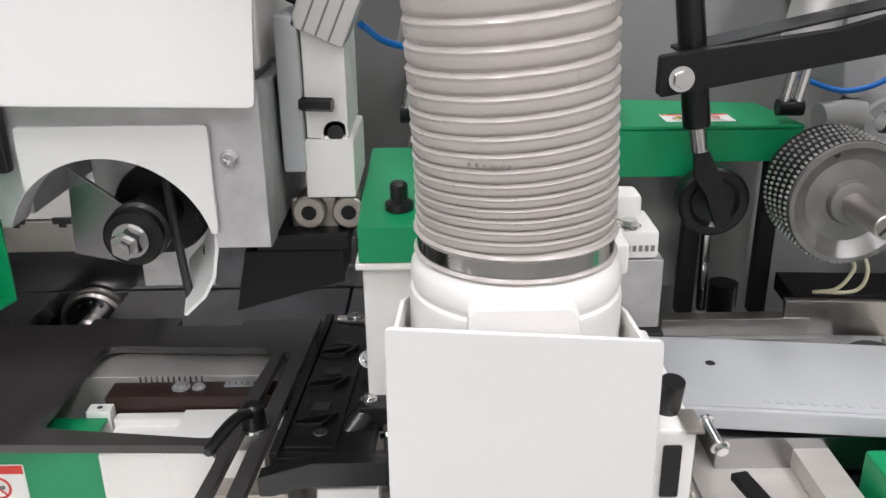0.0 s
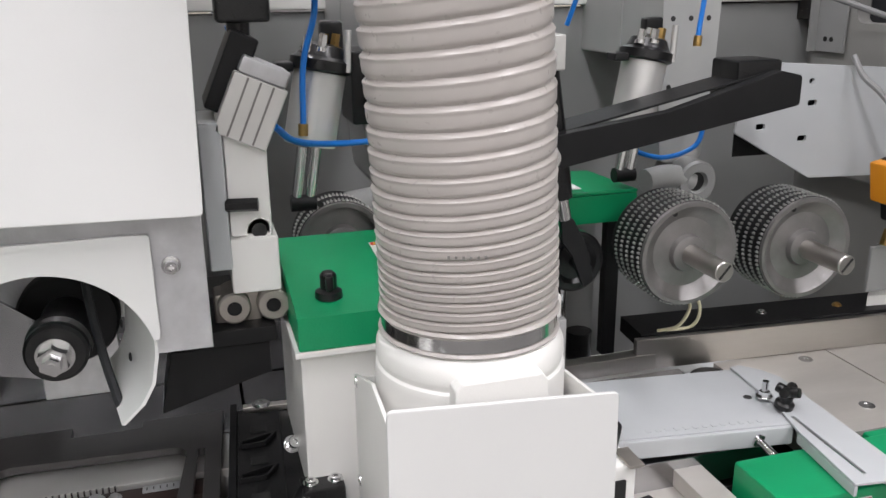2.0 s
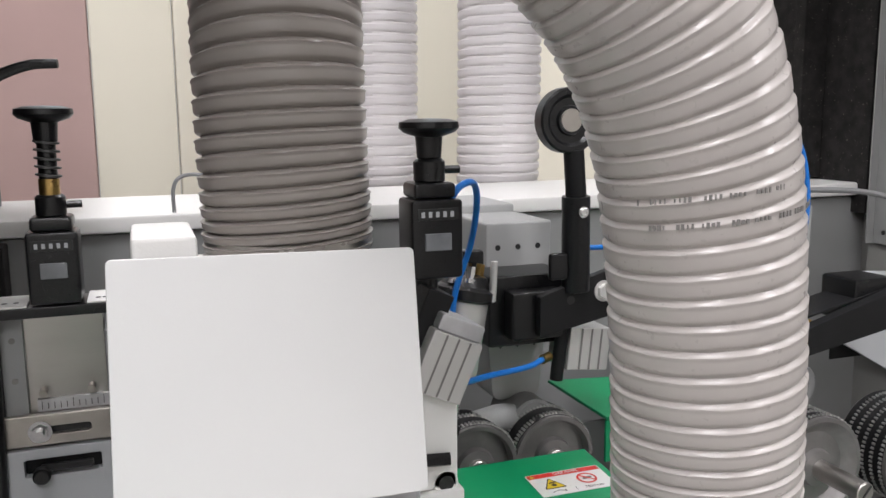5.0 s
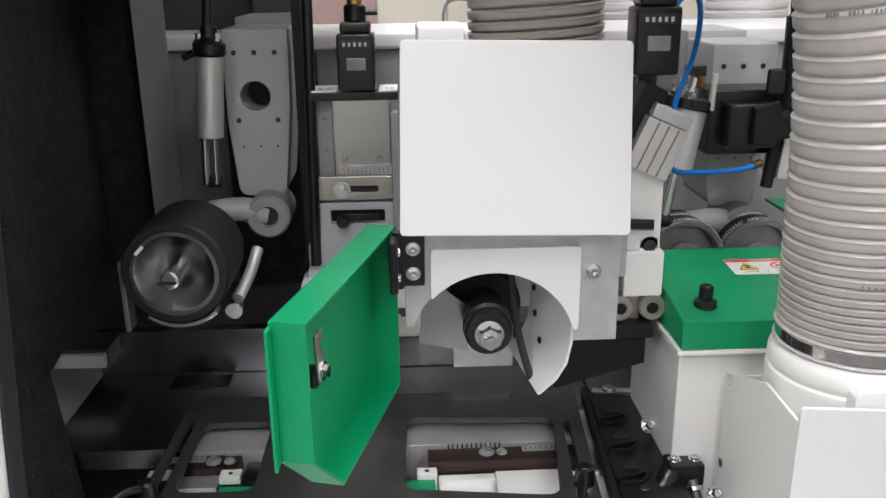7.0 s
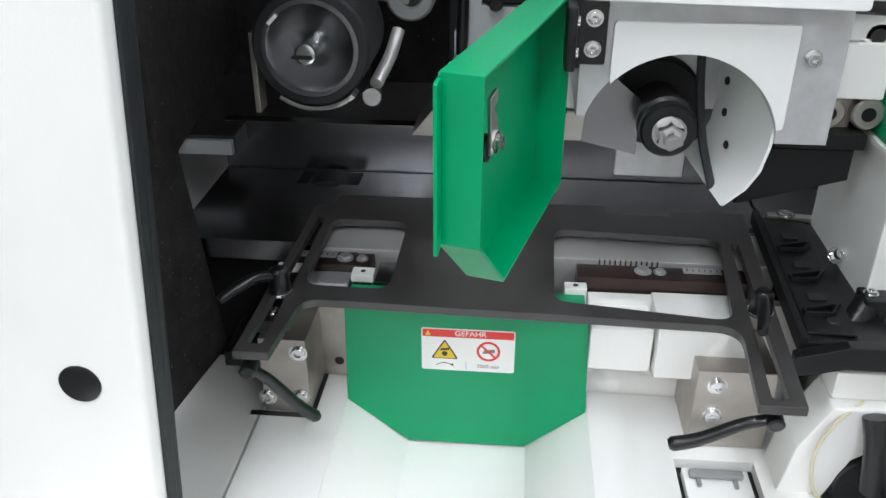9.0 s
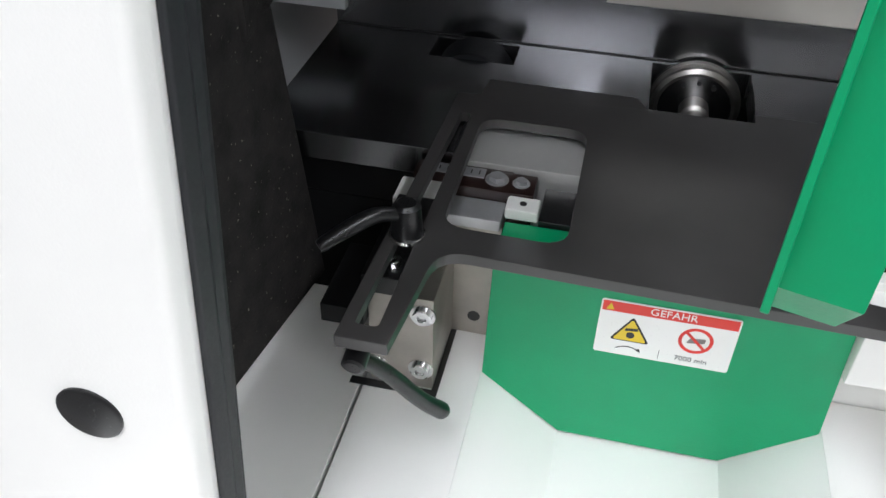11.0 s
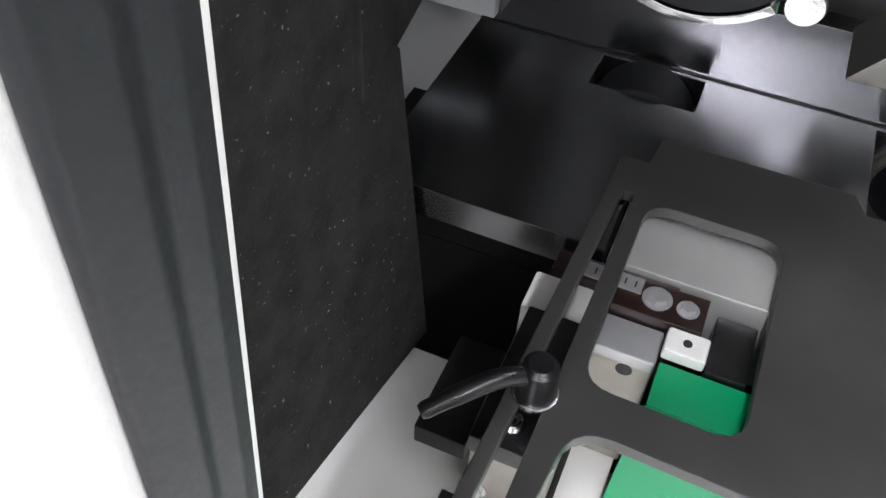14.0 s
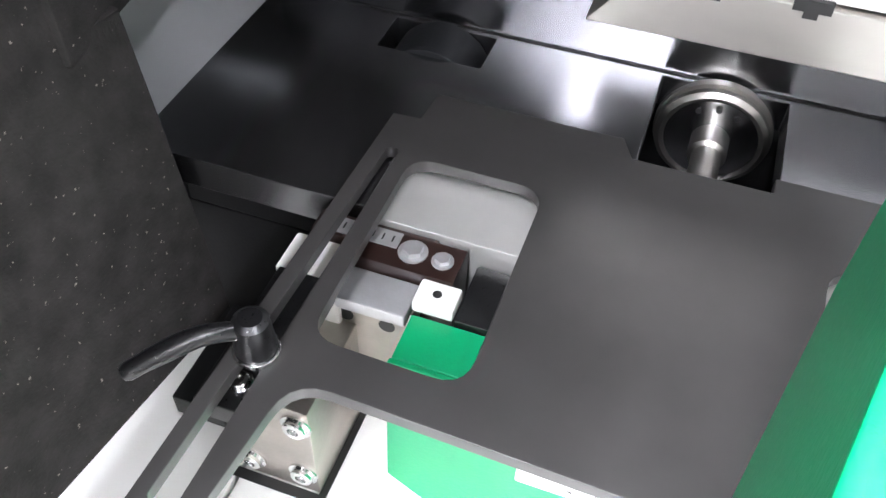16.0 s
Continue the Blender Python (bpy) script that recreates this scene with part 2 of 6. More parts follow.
def tube(bm, pts, r, n=10, steps=8):
    """A round tube along a smooth curve."""
    path = smooth_path(pts, steps)
    rings, side = [], None
    for i, p in enumerate(path):
        d = (path[min(i + 1, len(path) - 1)] - path[max(i - 1, 0)]).normalized()
        side = (d.orthogonal() if side is None else side - d * side.dot(d)).normalized()
        up = d.cross(side)
        rad = r(i / (len(path) - 1)) if callable(r) else r
        rings.append([bm.verts.new(p + rad * (side * math.cos(2 * math.pi * k / n) + up * math.sin(2 * math.pi * k / n))) for k in range(n)])
    for a, c in zip(rings, rings[1:]):
        for k in range(n):
            bm.faces.new((a[k], a[(k + 1) % n], c[(k + 1) % n], c[k]))
    bm.faces.new(rings[0][::-1])
    bm.faces.new(rings[-1])
    return bm


def spiral_hose(bm, pts, r, pitch, amp=0.003, ridge=0.0016, n=56, per=10):
    """A hose with a helical bulge and a wire ridge; pitch(s) is its rise at the share s of the length."""
    path = smooth_path(pts, 60)
    length = [0.0]
    for a, b in zip(path, path[1:]):
        length.append(length[-1] + (b - a).length)
    total, s, ph = length[-1], 0.0, 0.0
    rings, side, i = [], None, 0
    while s < total:
        while i < len(path) - 2 and length[i + 1] < s:
            i += 1
        t = (s - length[i]) / max(1e-9, length[i + 1] - length[i])
        p, d = path[i].lerp(path[i + 1], t), (path[i + 1] - path[i]).normalized()
        side = (d.orthogonal() if side is None else side - d * side.dot(d)).normalized()
        up = d.cross(side)
        ring = []
        for k in range(n):
            f = (ph - k / n) % 1.0
            wob = 0.0005 * noise.noise(Vector((3 * math.cos(2 * math.pi * k / n), 3 * math.sin(2 * math.pi * k / n), s * 14)))
            rad = r + amp * (0.72 * (1 - math.exp(-(min(f, 1 - f) / 0.11) ** 2)) + 0.28 * math.sin(math.pi * f)) + ridge * math.exp(-((f - 0.80) / 0.09) ** 2) + wob
            ang = 2 * math.pi * k / n
            ring.append(bm.verts.new(p + rad * (side * math.cos(ang) + up * math.sin(ang))))
        rings.append(ring)
        step = pitch(s / total) / per
        s += step
        ph += 1.0 / per
    for a, c in zip(rings, rings[1:]):
        for k in range(n):
            bm.faces.new((a[k], a[(k + 1) % n], c[(k + 1) % n], c[k]))
    bm.faces.new(rings[0][::-1])
    bm.faces.new(rings[-1])
    return bm


def bolt(bm, p, axis, r=0.005, h=0.004, n=6, socket=True):
    """A screw head: a chamfered hexagon on a washer, or a round socket head."""
    p, a = Vector(p), Vector(axis).normalized()
    cy(bm, p, p + a * h * 0.25, r * 1.35, n=20)
    if n == 6:
        cy(bm, p + a * h * 0.25, p + a * h, r, r * 0.93, n=6)
    else:
        spin(bm, [(r, h * 0.25), (r, h * 0.9), (r * 0.9, h), (r * 0.5, h), (r * 0.45, h * 0.55), (0.0004, h * 0.5)], p, a, 16)
    return bm


def text(bm, s, size, m):
    cu = bpy.data.curves.new("lettering", "FONT")
    cu.body, cu.size, cu.align_x, cu.align_y, cu.extrude = s, size, "CENTER", "CENTER", 0.00005
    ob = bpy.data.objects.new("lettering", cu)
    me = bpy.data.meshes.new_from_object(ob)
    me.transform(m)
    bm.from_mesh(me)
    bpy.data.objects.remove(ob)
    bpy.data.curves.remove(cu)
    bpy.data.meshes.remove(me)
    return bm


def flatshape(bm, loops, h0, h1, m):
    tmp = B()
    sheet(tmp, loops, "xy", h0, h1, 0.00002)
    tmp.transform(m)
    me = bpy.data.meshes.new("flat")
    tmp.to_mesh(me)
    tmp.free()
    bm.from_mesh(me)
    bpy.data.meshes.remove(me)
    return bm


def danger_label(m, on, w=0.078, h=0.042):
    """A danger label w by h lying in the plane of m, its face towards +z of m."""
    e = thing("danger_label", m.translation, "white danger label with a red GEFAHR header on " + on, "label", "danger labels")
    part("label_film", flatshape(B(), [rect(-w / 2, w / 2, -h / 2, h / 2, 0.002)], 0.0, 0.0004, m), LABEL, e)
    hd = part("red_header", flatshape(B(), [rect(-w / 2 + .001, w / 2 - .001, h / 2 - h * 0.2, h / 2 - .001)], 0.0005, 0.0006, m), RED, e, "red header bar")
    part("header_lettering", text(B(), "GEFAHR", h * 0.17, m @ Matrix.Translation((0.002, h / 2 - h * 0.105, 0.0008))), LABEL, hd, "white word GEFAHR")
    tri = part("warning_triangle", flatshape(B(), [rpoly([(-w * .40, -h * .22), (-w * .10, -h * .22), (-w * .25, h * .25)], .0015)], 0.0005, 0.0006, m), INK, e)
    part("triangle_field", flatshape(B(), [rpoly([(-w * .375, -h * .20), (-w * .125, -h * .20), (-w * .25, h * .20)], .001)], 0.0007, 0.0008, m), YELLOW, tri, "yellow triangle field")
    sign = B()
    flatshape(sign, [disc(-w * .25, -h * .09, h * .06, 10)], 0.0009, 0.001, m)
    flatshape(sign, [rpoly([(-w * .30, -h * .02), (-w * .20, 0.0), (-w * .20, h * .05), (-w * .29, h * .03)], .0006)], 0.0009, 0.001, m)
    part("triangle_sign", sign, INK, tri)
    part("small_triangle", flatshape(B(), [[(-w * .46, h * .33), (-w * .40, h * .33), (-w * .43, h * .45)]], 0.0007, 0.0008, m), YELLOW, hd)
    ring = B()
    flatshape(ring, [disc(w * .22, 0.0, h * .235), disc(w * .22, 0.0, h * .185)], 0.0005, 0.0006, m)
    flatshape(ring, [[(w * .22 - h * .16, h * .13), (w * .22 - h * .13, h * .16), (w * .22 + h * .16, -h * .13), (w * .22 + h * .13, -h * .16)]], 0.0009, 0.001, m)
    pring = part("prohibition_ring", ring, RED, e, "red prohibition ring")
    part("ring_sign", flatshape(B(), [rpoly([(w * .22 - h * .13, -h * .06), (w * .22 + h * .12, -h * .02), (w * .22 + h * .13, h * .06), (w * .22 - h * .08, h * .04)], .001)], 0.0007, 0.0008, m), PRINT, pring)
    arrow = B()
    pts = [(-w * .34 + w * .18 * i / 8, -h * .37 + h * .06 * math.sin(math.pi * i / 8)) for i in range(9)]
    flatshape(arrow, [pts + [(x, y - .0007) for x, y in pts[::-1]]], 0.0005, 0.0006, m)
    flatshape(arrow, [[(-w * .15, -h * .40), (-w * .19, -h * .37), (-w * .165, -h * .32)]], 0.0005, 0.0006, m)
    part("turning_arrow", arrow, INK, e)
    part("speed_lettering", text(B(), "7000 min", h * 0.12, m @ Matrix.Translation((w * .22, -h * .37, 0.0006))), INK, e, "small black print 7000 min")
    part("divider_line", flatshape(B(), [[(-w * .02, -h * .45), (-w * .015, -h * .45), (-w * .015, -h * .28), (-w * .02, -h * .28)]], 0.0005, 0.0006, m), PRINT, e)
    return e


# ---------- the hall ----------
solo("floor", bx(B(), -4, 4, -3.5, 4.5, -0.1, 0, 0), FLOORM, "grey concrete hall floor", "floor", kind="structure")
solo("ceiling", bx(B(), -4, 4, -3.5, 4.5, 3.6, 3.7, 0), HALLW, "pale plastered hall ceiling", "ceiling", kind="structure")
solo("wall_north", bx(B(), -4, 4, 4.5, 4.6, 0, 3.6, 0), HALLW, "pale plastered hall wall", "wall", kind="structure")
solo("wall_south", bx(B(), -4, 4, -3.6, -3.5, 0, 3.6, 0), HALLW, "pale plastered hall wall", "wall", kind="structure")
solo("wall_west", bx(B(), -4.1, -4, -3.5, 4.5, 0, 3.6, 0), HALLW, "pale plastered hall wall", "wall", kind="structure")
solo("wall_east", bx(B(), 4, 4.1, -3.5, 4.5, 0, 3.6, 0), HALLW, "pale plastered hall wall", "wall", kind="structure")
for lx, ly in ((-0.62, -2.45), (1.2, -2.2), (-2.4, -2.2), (-0.62, -0.35), (1.2, -0.35), (-2.4, 0.2), (-0.62, 1.9), (1.2, 1.9), (2.9, 0.2)):
    fx = thing("ceiling_lamp", (lx, ly, 3.6), "long white ceiling lamp hung under the hall ceiling", "lamp", "ceiling lamps")
    part("housing", bx(B(), lx - 0.16, lx + 0.16, ly - 0.75, ly + 0.75, 3.45, 3.6, 0.01), WHITE, fx)
    la = bpy.data.lights.new("lamp_light", "AREA")
    la.shape, la.size, la.size_y, la.energy, la.color = "RECTANGLE", 0.28, 1.4, LAMP_W, (0.978, 0.957, 1.0)
    lo = new("lamp_light", la)
    lo.location = (lx, ly, 3.44)

# tall windows high in the north wall, unseen, added for back light and reflections
for wx, ww in ((-0.62, 0.45), (1.25, 0.9), (-2.3, 0.9), (2.9, 0.9)):
    fx = thing("window_1", (wx, 4.49, 2.5), "unseen window added high in the hall wall as back light", "window", "hall windows", "structure")
    part("window_frame", sheet(B(), [rect(wx - ww / 2 - 0.06, wx + ww / 2 + 0.06, 1.64, 3.46), rect(wx - ww / 2, wx + ww / 2, 1.7, 3.4)], "xz", 4.44, 4.498, 0.002), WHITE, fx)
    la = bpy.data.lights.new("added_window_light", "AREA")
    la.shape, la.size, la.size_y, la.energy, la.color = "RECTANGLE", ww, 1.7, WINDOW_W * ww * 1.7, (0.86, 0.94, 1.0)
    lo = new("added_window_light", la)
    lo.matrix_world = pose(wx, 4.46, 2.55, -90, 0, 0)

# boards of the booth behind the machine
for i, (x0, x1, m, lab) in enumerate(((-1.6, -0.375, PINK, "dusty pink painted board of the booth wall"), (-0.372, -0.21, CREAM, "cream painted board of the booth wall"),
                                      (-0.207, -0.085, CREAM, "cream painted board of the booth wall"), (-0.08, 0.04, DARKB, "dark blue steel post of the booth wall"),
                                      (0.043, 0.97, CREAM, "cream painted board of the booth wall"), (0.974, 2.4, CREAM, "cream painted board of the booth wall"))):
    solo("backdrop_board", bx(B(), x0, x1, 2.2, 2.24, 0, 1.62, 0.004), m, lab, "wall board", "booth boards", kind="structure")
solo("red_handle", tube(B(), [(-0.138, 2.185, 1.25), (-0.137, 2.178, 1.256), (-0.137, 2.178, 1.284), (-0.138, 2.185, 1.29)], 0.0045), RED, "small red handle on the cream booth board", "handle")
solo("grey_conduit", tube(B(), [(-0.133, 2.18, 1.20), (-0.133, 2.18, 1.4), (-0.133, 2.18, 1.6)], 0.007), CABLE, "thin grey conduit running up the booth board", "conduit")

# ---------- machine body ----------
solo("machine_base", bx(B(), -0.70, 0.95, 0.42, 1.50, 0.02, 0.60, 0.006), PALE, "pale grey steel base of the planing machine", "machine base", kind="structure")
ORIGIN = TABLE
solo("base_left", bx(B(), -0.68, -0.49, 0.42, 0.845, 0.60, 0.7245, 0.002), PALE, "pale steel support under the deck", "machine base", kind="structure")
# greyer than its pale neighbours, standing in for shade under the deck
solo("base_right", bx(B(), -0.274, 0.62, 0.62, 0.825, 0.60, 0.6985, 0.002), GREYP, "steel support under the deck, greyed for the shade there", "machine base", kind="structure")
solo("base_middle", bx(B(), -0.488, -0.276, 0.42, 0.79, 0.60, 0.6865, 0.002), PALE, "pale steel support under the chip chute", "machine base", kind="structure")
ORIGIN = Vector((0, 0, 0))
# unseen roof, added to keep lamp light off the left side
solo("added_enclosure_roof", bx(B(), -0.7245, -0.39, 0.64, 1.45, 1.56, 1.58, 0.003), PALE, "unseen pale roof added to shade the left of the enclosure", "enclosure roof", kind="structure")
solo("wall_back", bx(B(), -0.70, 0.75, 1.20, 1.215, 0.74, 1.212, 0.001), GREYP, "grey painted back wall of the machine", "machine wall", kind="structure")
solo("ledge", bx(B(), -0.70, 0.75, 1.19, 1.42, 1.214, 1.232, 0.004), WHITE, "white painted ledge along the machine back", "ledge", kind="structure")
solo("wall_left", bx(B(), -0.74, -0.725, 0.63, 1.45, 0.70, 1.9, 0.001), PALE, "pale inner wall of the machine enclosure", "machine wall", kind="structure")
rear = bx(B(), -0.012, 0.0, 0.80, 1.184, 0.950, 1.558, 0.002)
for v in rear.verts:
    v.co.x += -0.640 - 0.14 * (v.co.y - 0.80)
solo("lining_rear", rear, FOAM, "black sound foam on the enclosure wall", "foam lining", kind="structure")
solo("lining_corner", bx(B(), -0.722, -0.627, 1.185, 1.198, 0.901, 1.9, 0.002), FOAM, "black sound foam in the enclosure corner", "foam lining", kind="structure")
ORIGIN = TABLE
lin = B()
sheet(lin, [[(0.615, 0.738), (0.864, 0.738), (0.864, 0.936), (0.844, 0.936), (0.844, 1.9), (0.615, 1.9)]], "yz", -0.66, -0.625, 0.002)
for v in lin.verts:
    v.co.x += 0.010 - 0.14 * (0.853 - v.co.y) - min(0.030, 0.10 * (v.co.z - 0.738))
solo("lining_front", lin, FOAM, "dusty black sound foam beside the door post", "foam lining", kind="structure")

post = thing("door_post", (-0.60, 0.60, 0.0), "white door post with a round black plug and rubber seal", "post", kind="structure")
pb = B()
sheet(pb, [rpoly([(-0.655, 0.592), (-0.543, 0.592), (-0.541, 0.600), (-0.541, 0.6265), (-0.655, 0.6265)], [0.004, 0.010, 0.002, 0.001, 0.004])], "xy", 0.05, 1.95, 0.001)
for v in pb.verts:
    v.co.x += 0.073 * (v.co.z - 1.0) - 0.009
part("post_body", pb, WHITE, post)
part("plug", spin(B(), [(0.0128, 0.0), (0.0128, 0.0008), (0.0115, 0.0016), (0.001, 0.0019)], (-0.597, 0.592, 0.899), (0, -1, 0), 32), PLAST, post, "round black plastic plug")
sb = B()
sheet(sb, [rpoly([(-0.541, 0.603), (-0.5385, 0.603), (-0.5370, 0.610), (-0.5382, 0.613), (-0.5372, 0.617), (-0.5385, 0.622), (-0.541, 0.622)], 0.002)], "xy", 0.05, 1.95, 0.0005)
for v in sb.verts:
    v.co.x += 0.073 * (v.co.z - 1.0) - 0.009
part("rubber_seal", sb, RUBBER, post, "ribbed black rubber door seal")

# deck in front of the bed
d = thing("deck", (-0.4, 0.7, 0.735), "white powder-coated deck panels in front of the bed", "deck", kind="structure")
part("deck_panel", bx(B(), -0.680, -0.5585, 0.40, 0.852, 0.725, 0.735, 0.001), WHITE, d)
part("deck_panel", bx(B(), -0.5565, -0.486, 0.40, 0.845, 0.725, 0.735, 0.001), WHITE, d)
rp = B()
sheet(rp, [rect(-0.278, -0.112, 0.40, 0.826), rect(-0.212, -0.150, 0.655, 0.746)], "xy", 0.725, 0.735, 0.0008)
part("deck_panel", rp, WHITE, d)
part("pocket_floor", bx(B(), -0.215, -0.147, 0.65, 0.750, 0.715, 0.7245, 0), PLAST, d)
part("pocket_lid", bx(B(), -0.207, -0.156, 0.655, 0.738, 0.7255, 0.7335, 0.001), WHITE, d)
hb = B()
bx(hb, -0.203, -0.162, 0.724, 0.731, 0.735, 0.740, 0.0012)
bx(hb, -0.198, -0.195, 0.716, 0.727, 0.7336, 0.737, 0.0004)
bx(hb, -0.170, -0.167, 0.716, 0.727, 0.7336, 0.737, 0.0004)
part("pocket_handle", hb, CABLE, d, "small grey catch in the pocket")
part("deck_back", bx(B(), -0.283, -0.10, 0.827, 0.838, 0.70, 0.832, 0.0015), WHITE, d)
tr = B()
prof = [(-0.486, 0.7345), (-0.433, 0.690), (-0.329, 0.690), (-0.278, 0.7345)]
prof2 = [(x, z - 0.003) for x, z in prof[::-1]]
sheet(tr, [prof + prof2], "xz", 0.40, 0.803, 0.0005)
solo("chip_chute", tr, WHITE, "white sheet metal chip chute with sloping sides", "chute", kind="structure")

# bed and fence
bed = thing("bed", (-0.4, 0.98, 0.85), "black burnished steel machine bed", "machine bed", kind="structure")
bb = B()
sheet(bb, [[(-0.655, 0.869), (-0.524, 0.869), (-0.524, 0.925), (-0.118, 0.925), (-0.118, 1.0325), (-0.655, 1.0325)], rect(-0.571, -0.507, 0.997, 1.0295, 0.001), rect(-0.4065, -0.335, 0.927, 1.0295, 0.001)], "xy", 0.830, 0.85, 0.0008)
part("bed_plate", bb, BED, bed)
part("bed_plate", bx(B(), -0.115, 0.165, 0.925, 1.0325, 0.815, 0.85, 0.0008), BED, bed)
part("bed_edge", bx(B(), -0.654, -0.523, 0.900, 0.906, 0.782, 0.8295, 0.001), MATT, bed)
# added black sheet, standing in for the dark void below the bed
part("bed_floor", bx(B(), -0.70, -0.49, 0.854, 0.945, 0.62, 0.63, 0.001), MATT, bed)
part("bed_ledge", bx(B(), -0.522, -0.122, 0.866, 0.9245, 0.79, 0.8475, 0.001), ANOD, bed, "bright milled ledge")
part("bed_rear_web", bx(B(), -0.655, 0.16, 1.0345, 1.046, 0.60, 0.8495, 0.001), MATT, bed)
part("bed_underside", bx(B(), -0.70, 0.16, 0.900, 1.03, 0.60, 0.7815, 0.001), MATT, bed)
rw = spin(B(), [(0.005, -0.016), (0.03, -0.016), (0.031, -0.014), (0.031, 0.014), (0.03, 0.016), (0.005, 0.016)], (-0.539, 1.013, 0.8235), (0, 1, 0), 40)
solo("bed_roller", rw, RUBBER, "dark bed roller sunk in its slot", "roller")
fence = thing("fence", (-0.3, 1.05, 0.85), "black steel fence behind the bed", "fence", kind="structure")
part("fence_plate", bx(B(), -0.655, 0.16, 1.034, 1.050, 0.8505, 0.902, 0.0004), BED, fence)
part("joint", bx(B(), -0.655, 0.16, 1.0327, 1.0337, 0.82, 0.8506, 0), INK, fence)
part("fence_top", bx(B(), -0.722, 0.16, 1.0505, 1.20, 0.87, 0.900, 0.0015), BLACK, fence)
part("fence_top", bx(B(), -0.715, -0.630, 0.994, 1.0502, 0.880, 0.900, 0.0015), BLACK, fence)
part("fence_lip", bx(B(), -0.714, -0.631, 0.986, 0.9937, 0.882, 0.897, 0.001), PALE, fence, "pale bare front lip")

# cutter block in the opening of the bed
cb = thing("lower_cutter_block", (-0.371, 0.98, 0.81), "polished steel cutter block sunk in the bed opening", "cutter block")
part("drum", spin(B(), [(0.004, 0.002), (0.027, 0.002), (0.0295, 0.0), (0.0325, 0.002), (0.0330, 0.005), (0.0318, 0.0055), (0.0318, 0.0068), (0.0342, 0.0073), (0.0342, 0.0125), (0.004, 0.0125)], (-0.371, 1.018, 0.821), (0, 1, 0), 56), STEEL, cb)
part("drum_face", spin(B(), [(0.0268, 0), (0.0268, 0.0006), (0.0004, 0.0006)], (-0.371, 1.0196, 0.821), (0, -1, 0), 48), BED, cb)
part("shaft", spin(B(), [(0.0075, 0.0), (0.0085, 0.001), (0.0085, 0.072), (0.0110, 0.074), (0.0110, 0.089), (0.004, 0.089)], (-0.371, 0.930, 0.821), (0, 1, 0), 40), STEEL, cb)
hs = B()
for a in (60, 120, 90):
    cy(hs, (-0.371 + 0.022 * math.cos(radians(a)), 1.0175, 0.821 + 0.022 * math.sin(radians(a))), (-0.371 + 0.022 * math.cos(radians(a)), 1.0195, 0.821 + 0.022 * math.sin(radians(a))), 0.0018, n=10)
part("set_screws", hs, INK, cb)
part("opening_wall", bx(B(), -0.4063, -0.335, 0.927, 1.03, 0.765, 0.7665, 0), INK, cb)

ORIGIN = Vector((0, 0, 0))

# right-hand bed
bed2 = thing("infeed_bed", (0.5, 0.86, 0.85), "brushed steel infeed bed with countersunk screws", "machine bed", kind="structure")
part("bed_plate", bx(B(), 0.168, 0.325, 0.77, 0.928, 0.82, 0.8495, 0.001), BED, bed2, "dark burnished plate")
part("bed_plate", bx(B(), 0.367, 0.503, 0.762, 0.928, 0.82, 0.85, 0.001), WORN, bed2)
part("bed_plate", bx(B(), 0.5045, 0.75, 0.762, 0.928, 0.82, 0.85, 0.001), WORN, bed2)
part("bed_front", bx(B(), 0.36, 0.75, 0.752, 0.7612, 0.81, 0.846, 0.001), MATT, bed2)
part("bed_floor", bx(B(), 0.168, 0.75, 0.77, 0.93, 0.76, 0.812, 0), MATT, bed2)
for sx, sy in ((0.466, 0.905), (0.452, 0.80), (0.60, 0.83)):
    part("screw", spin(B(), [(0.0075, 0.0), (0.0075, 0.0006), (0.004, 0.0006), (0.0035, -0.0005), (0.0004, -0.0005)], (sx, sy, 0.85), (0, 0, 1), 20), CHROME, bed2)
for i in range(7):
    y = 0.80 + i * 0.017
    part("chip_slot", bx(B(), 0.300, 0.325, y, y + 0.003, 0.8496, 0.8502, 0), INK, bed2)
    part("chip_slot", bx(B(), 0.368, 0.386, y, y + 0.003, 0.8501, 0.8507, 0), INK, bed2)
part("side_cutter", spin(B(), [(0.005, 0.0), (0.019, 0.0), (0.021, 0.002), (0.021, 0.035), (0.018, 0.037), (0.006, 0.037)], (0.346, 0.90, 0.815), (0, 0, 1), 40), PLAST, bed2, "black side cutter head")
fence2 = thing("infeed_fence", (0.5, 0.95, 0.85), "steel infeed fence with a black top rail", "fence", kind="structure")
mf = turn((0.277, 0.934, 0.87), 0, 0, -4)
part("fence_face", bx(B(), 0.277, 0.76, 0.934, 0.942, 0.8505, 0.885, 0.001, mf), STEEL, fence2)
part("fence_top", bx(B(), 0.285, 0.65, 0.9425, 0.995, 0.87, 0.888, 0.001, mf), MATT, fence2, "black top rail")
fs = B()
bolt(fs, mf @ Vector((0.44, 0.966, 0.888)), (0, 0, 1), 0.004, 0.003, 16)
part("screw", fs, CHROME, fence2)
fs = B()
bolt(fs, mf @ Vector((0.535, 0.966, 0.888)), (0, 0, 1), 0.004, 0.003, 16)
part("screw", fs, BRASS, fence2)
part("fence_rail", bx(B(), 0.165, 0.30, 0.932, 0.948, 0.8505, 0.868, 0.001), STEEL, fence2)
solo("lining_right", bx(B(), 0.640, 0.664, 1.175, 1.40, 1.19, 1.9, 0.002), FOAM, "black sound foam on the hood wall", "foam lining", kind="structure")
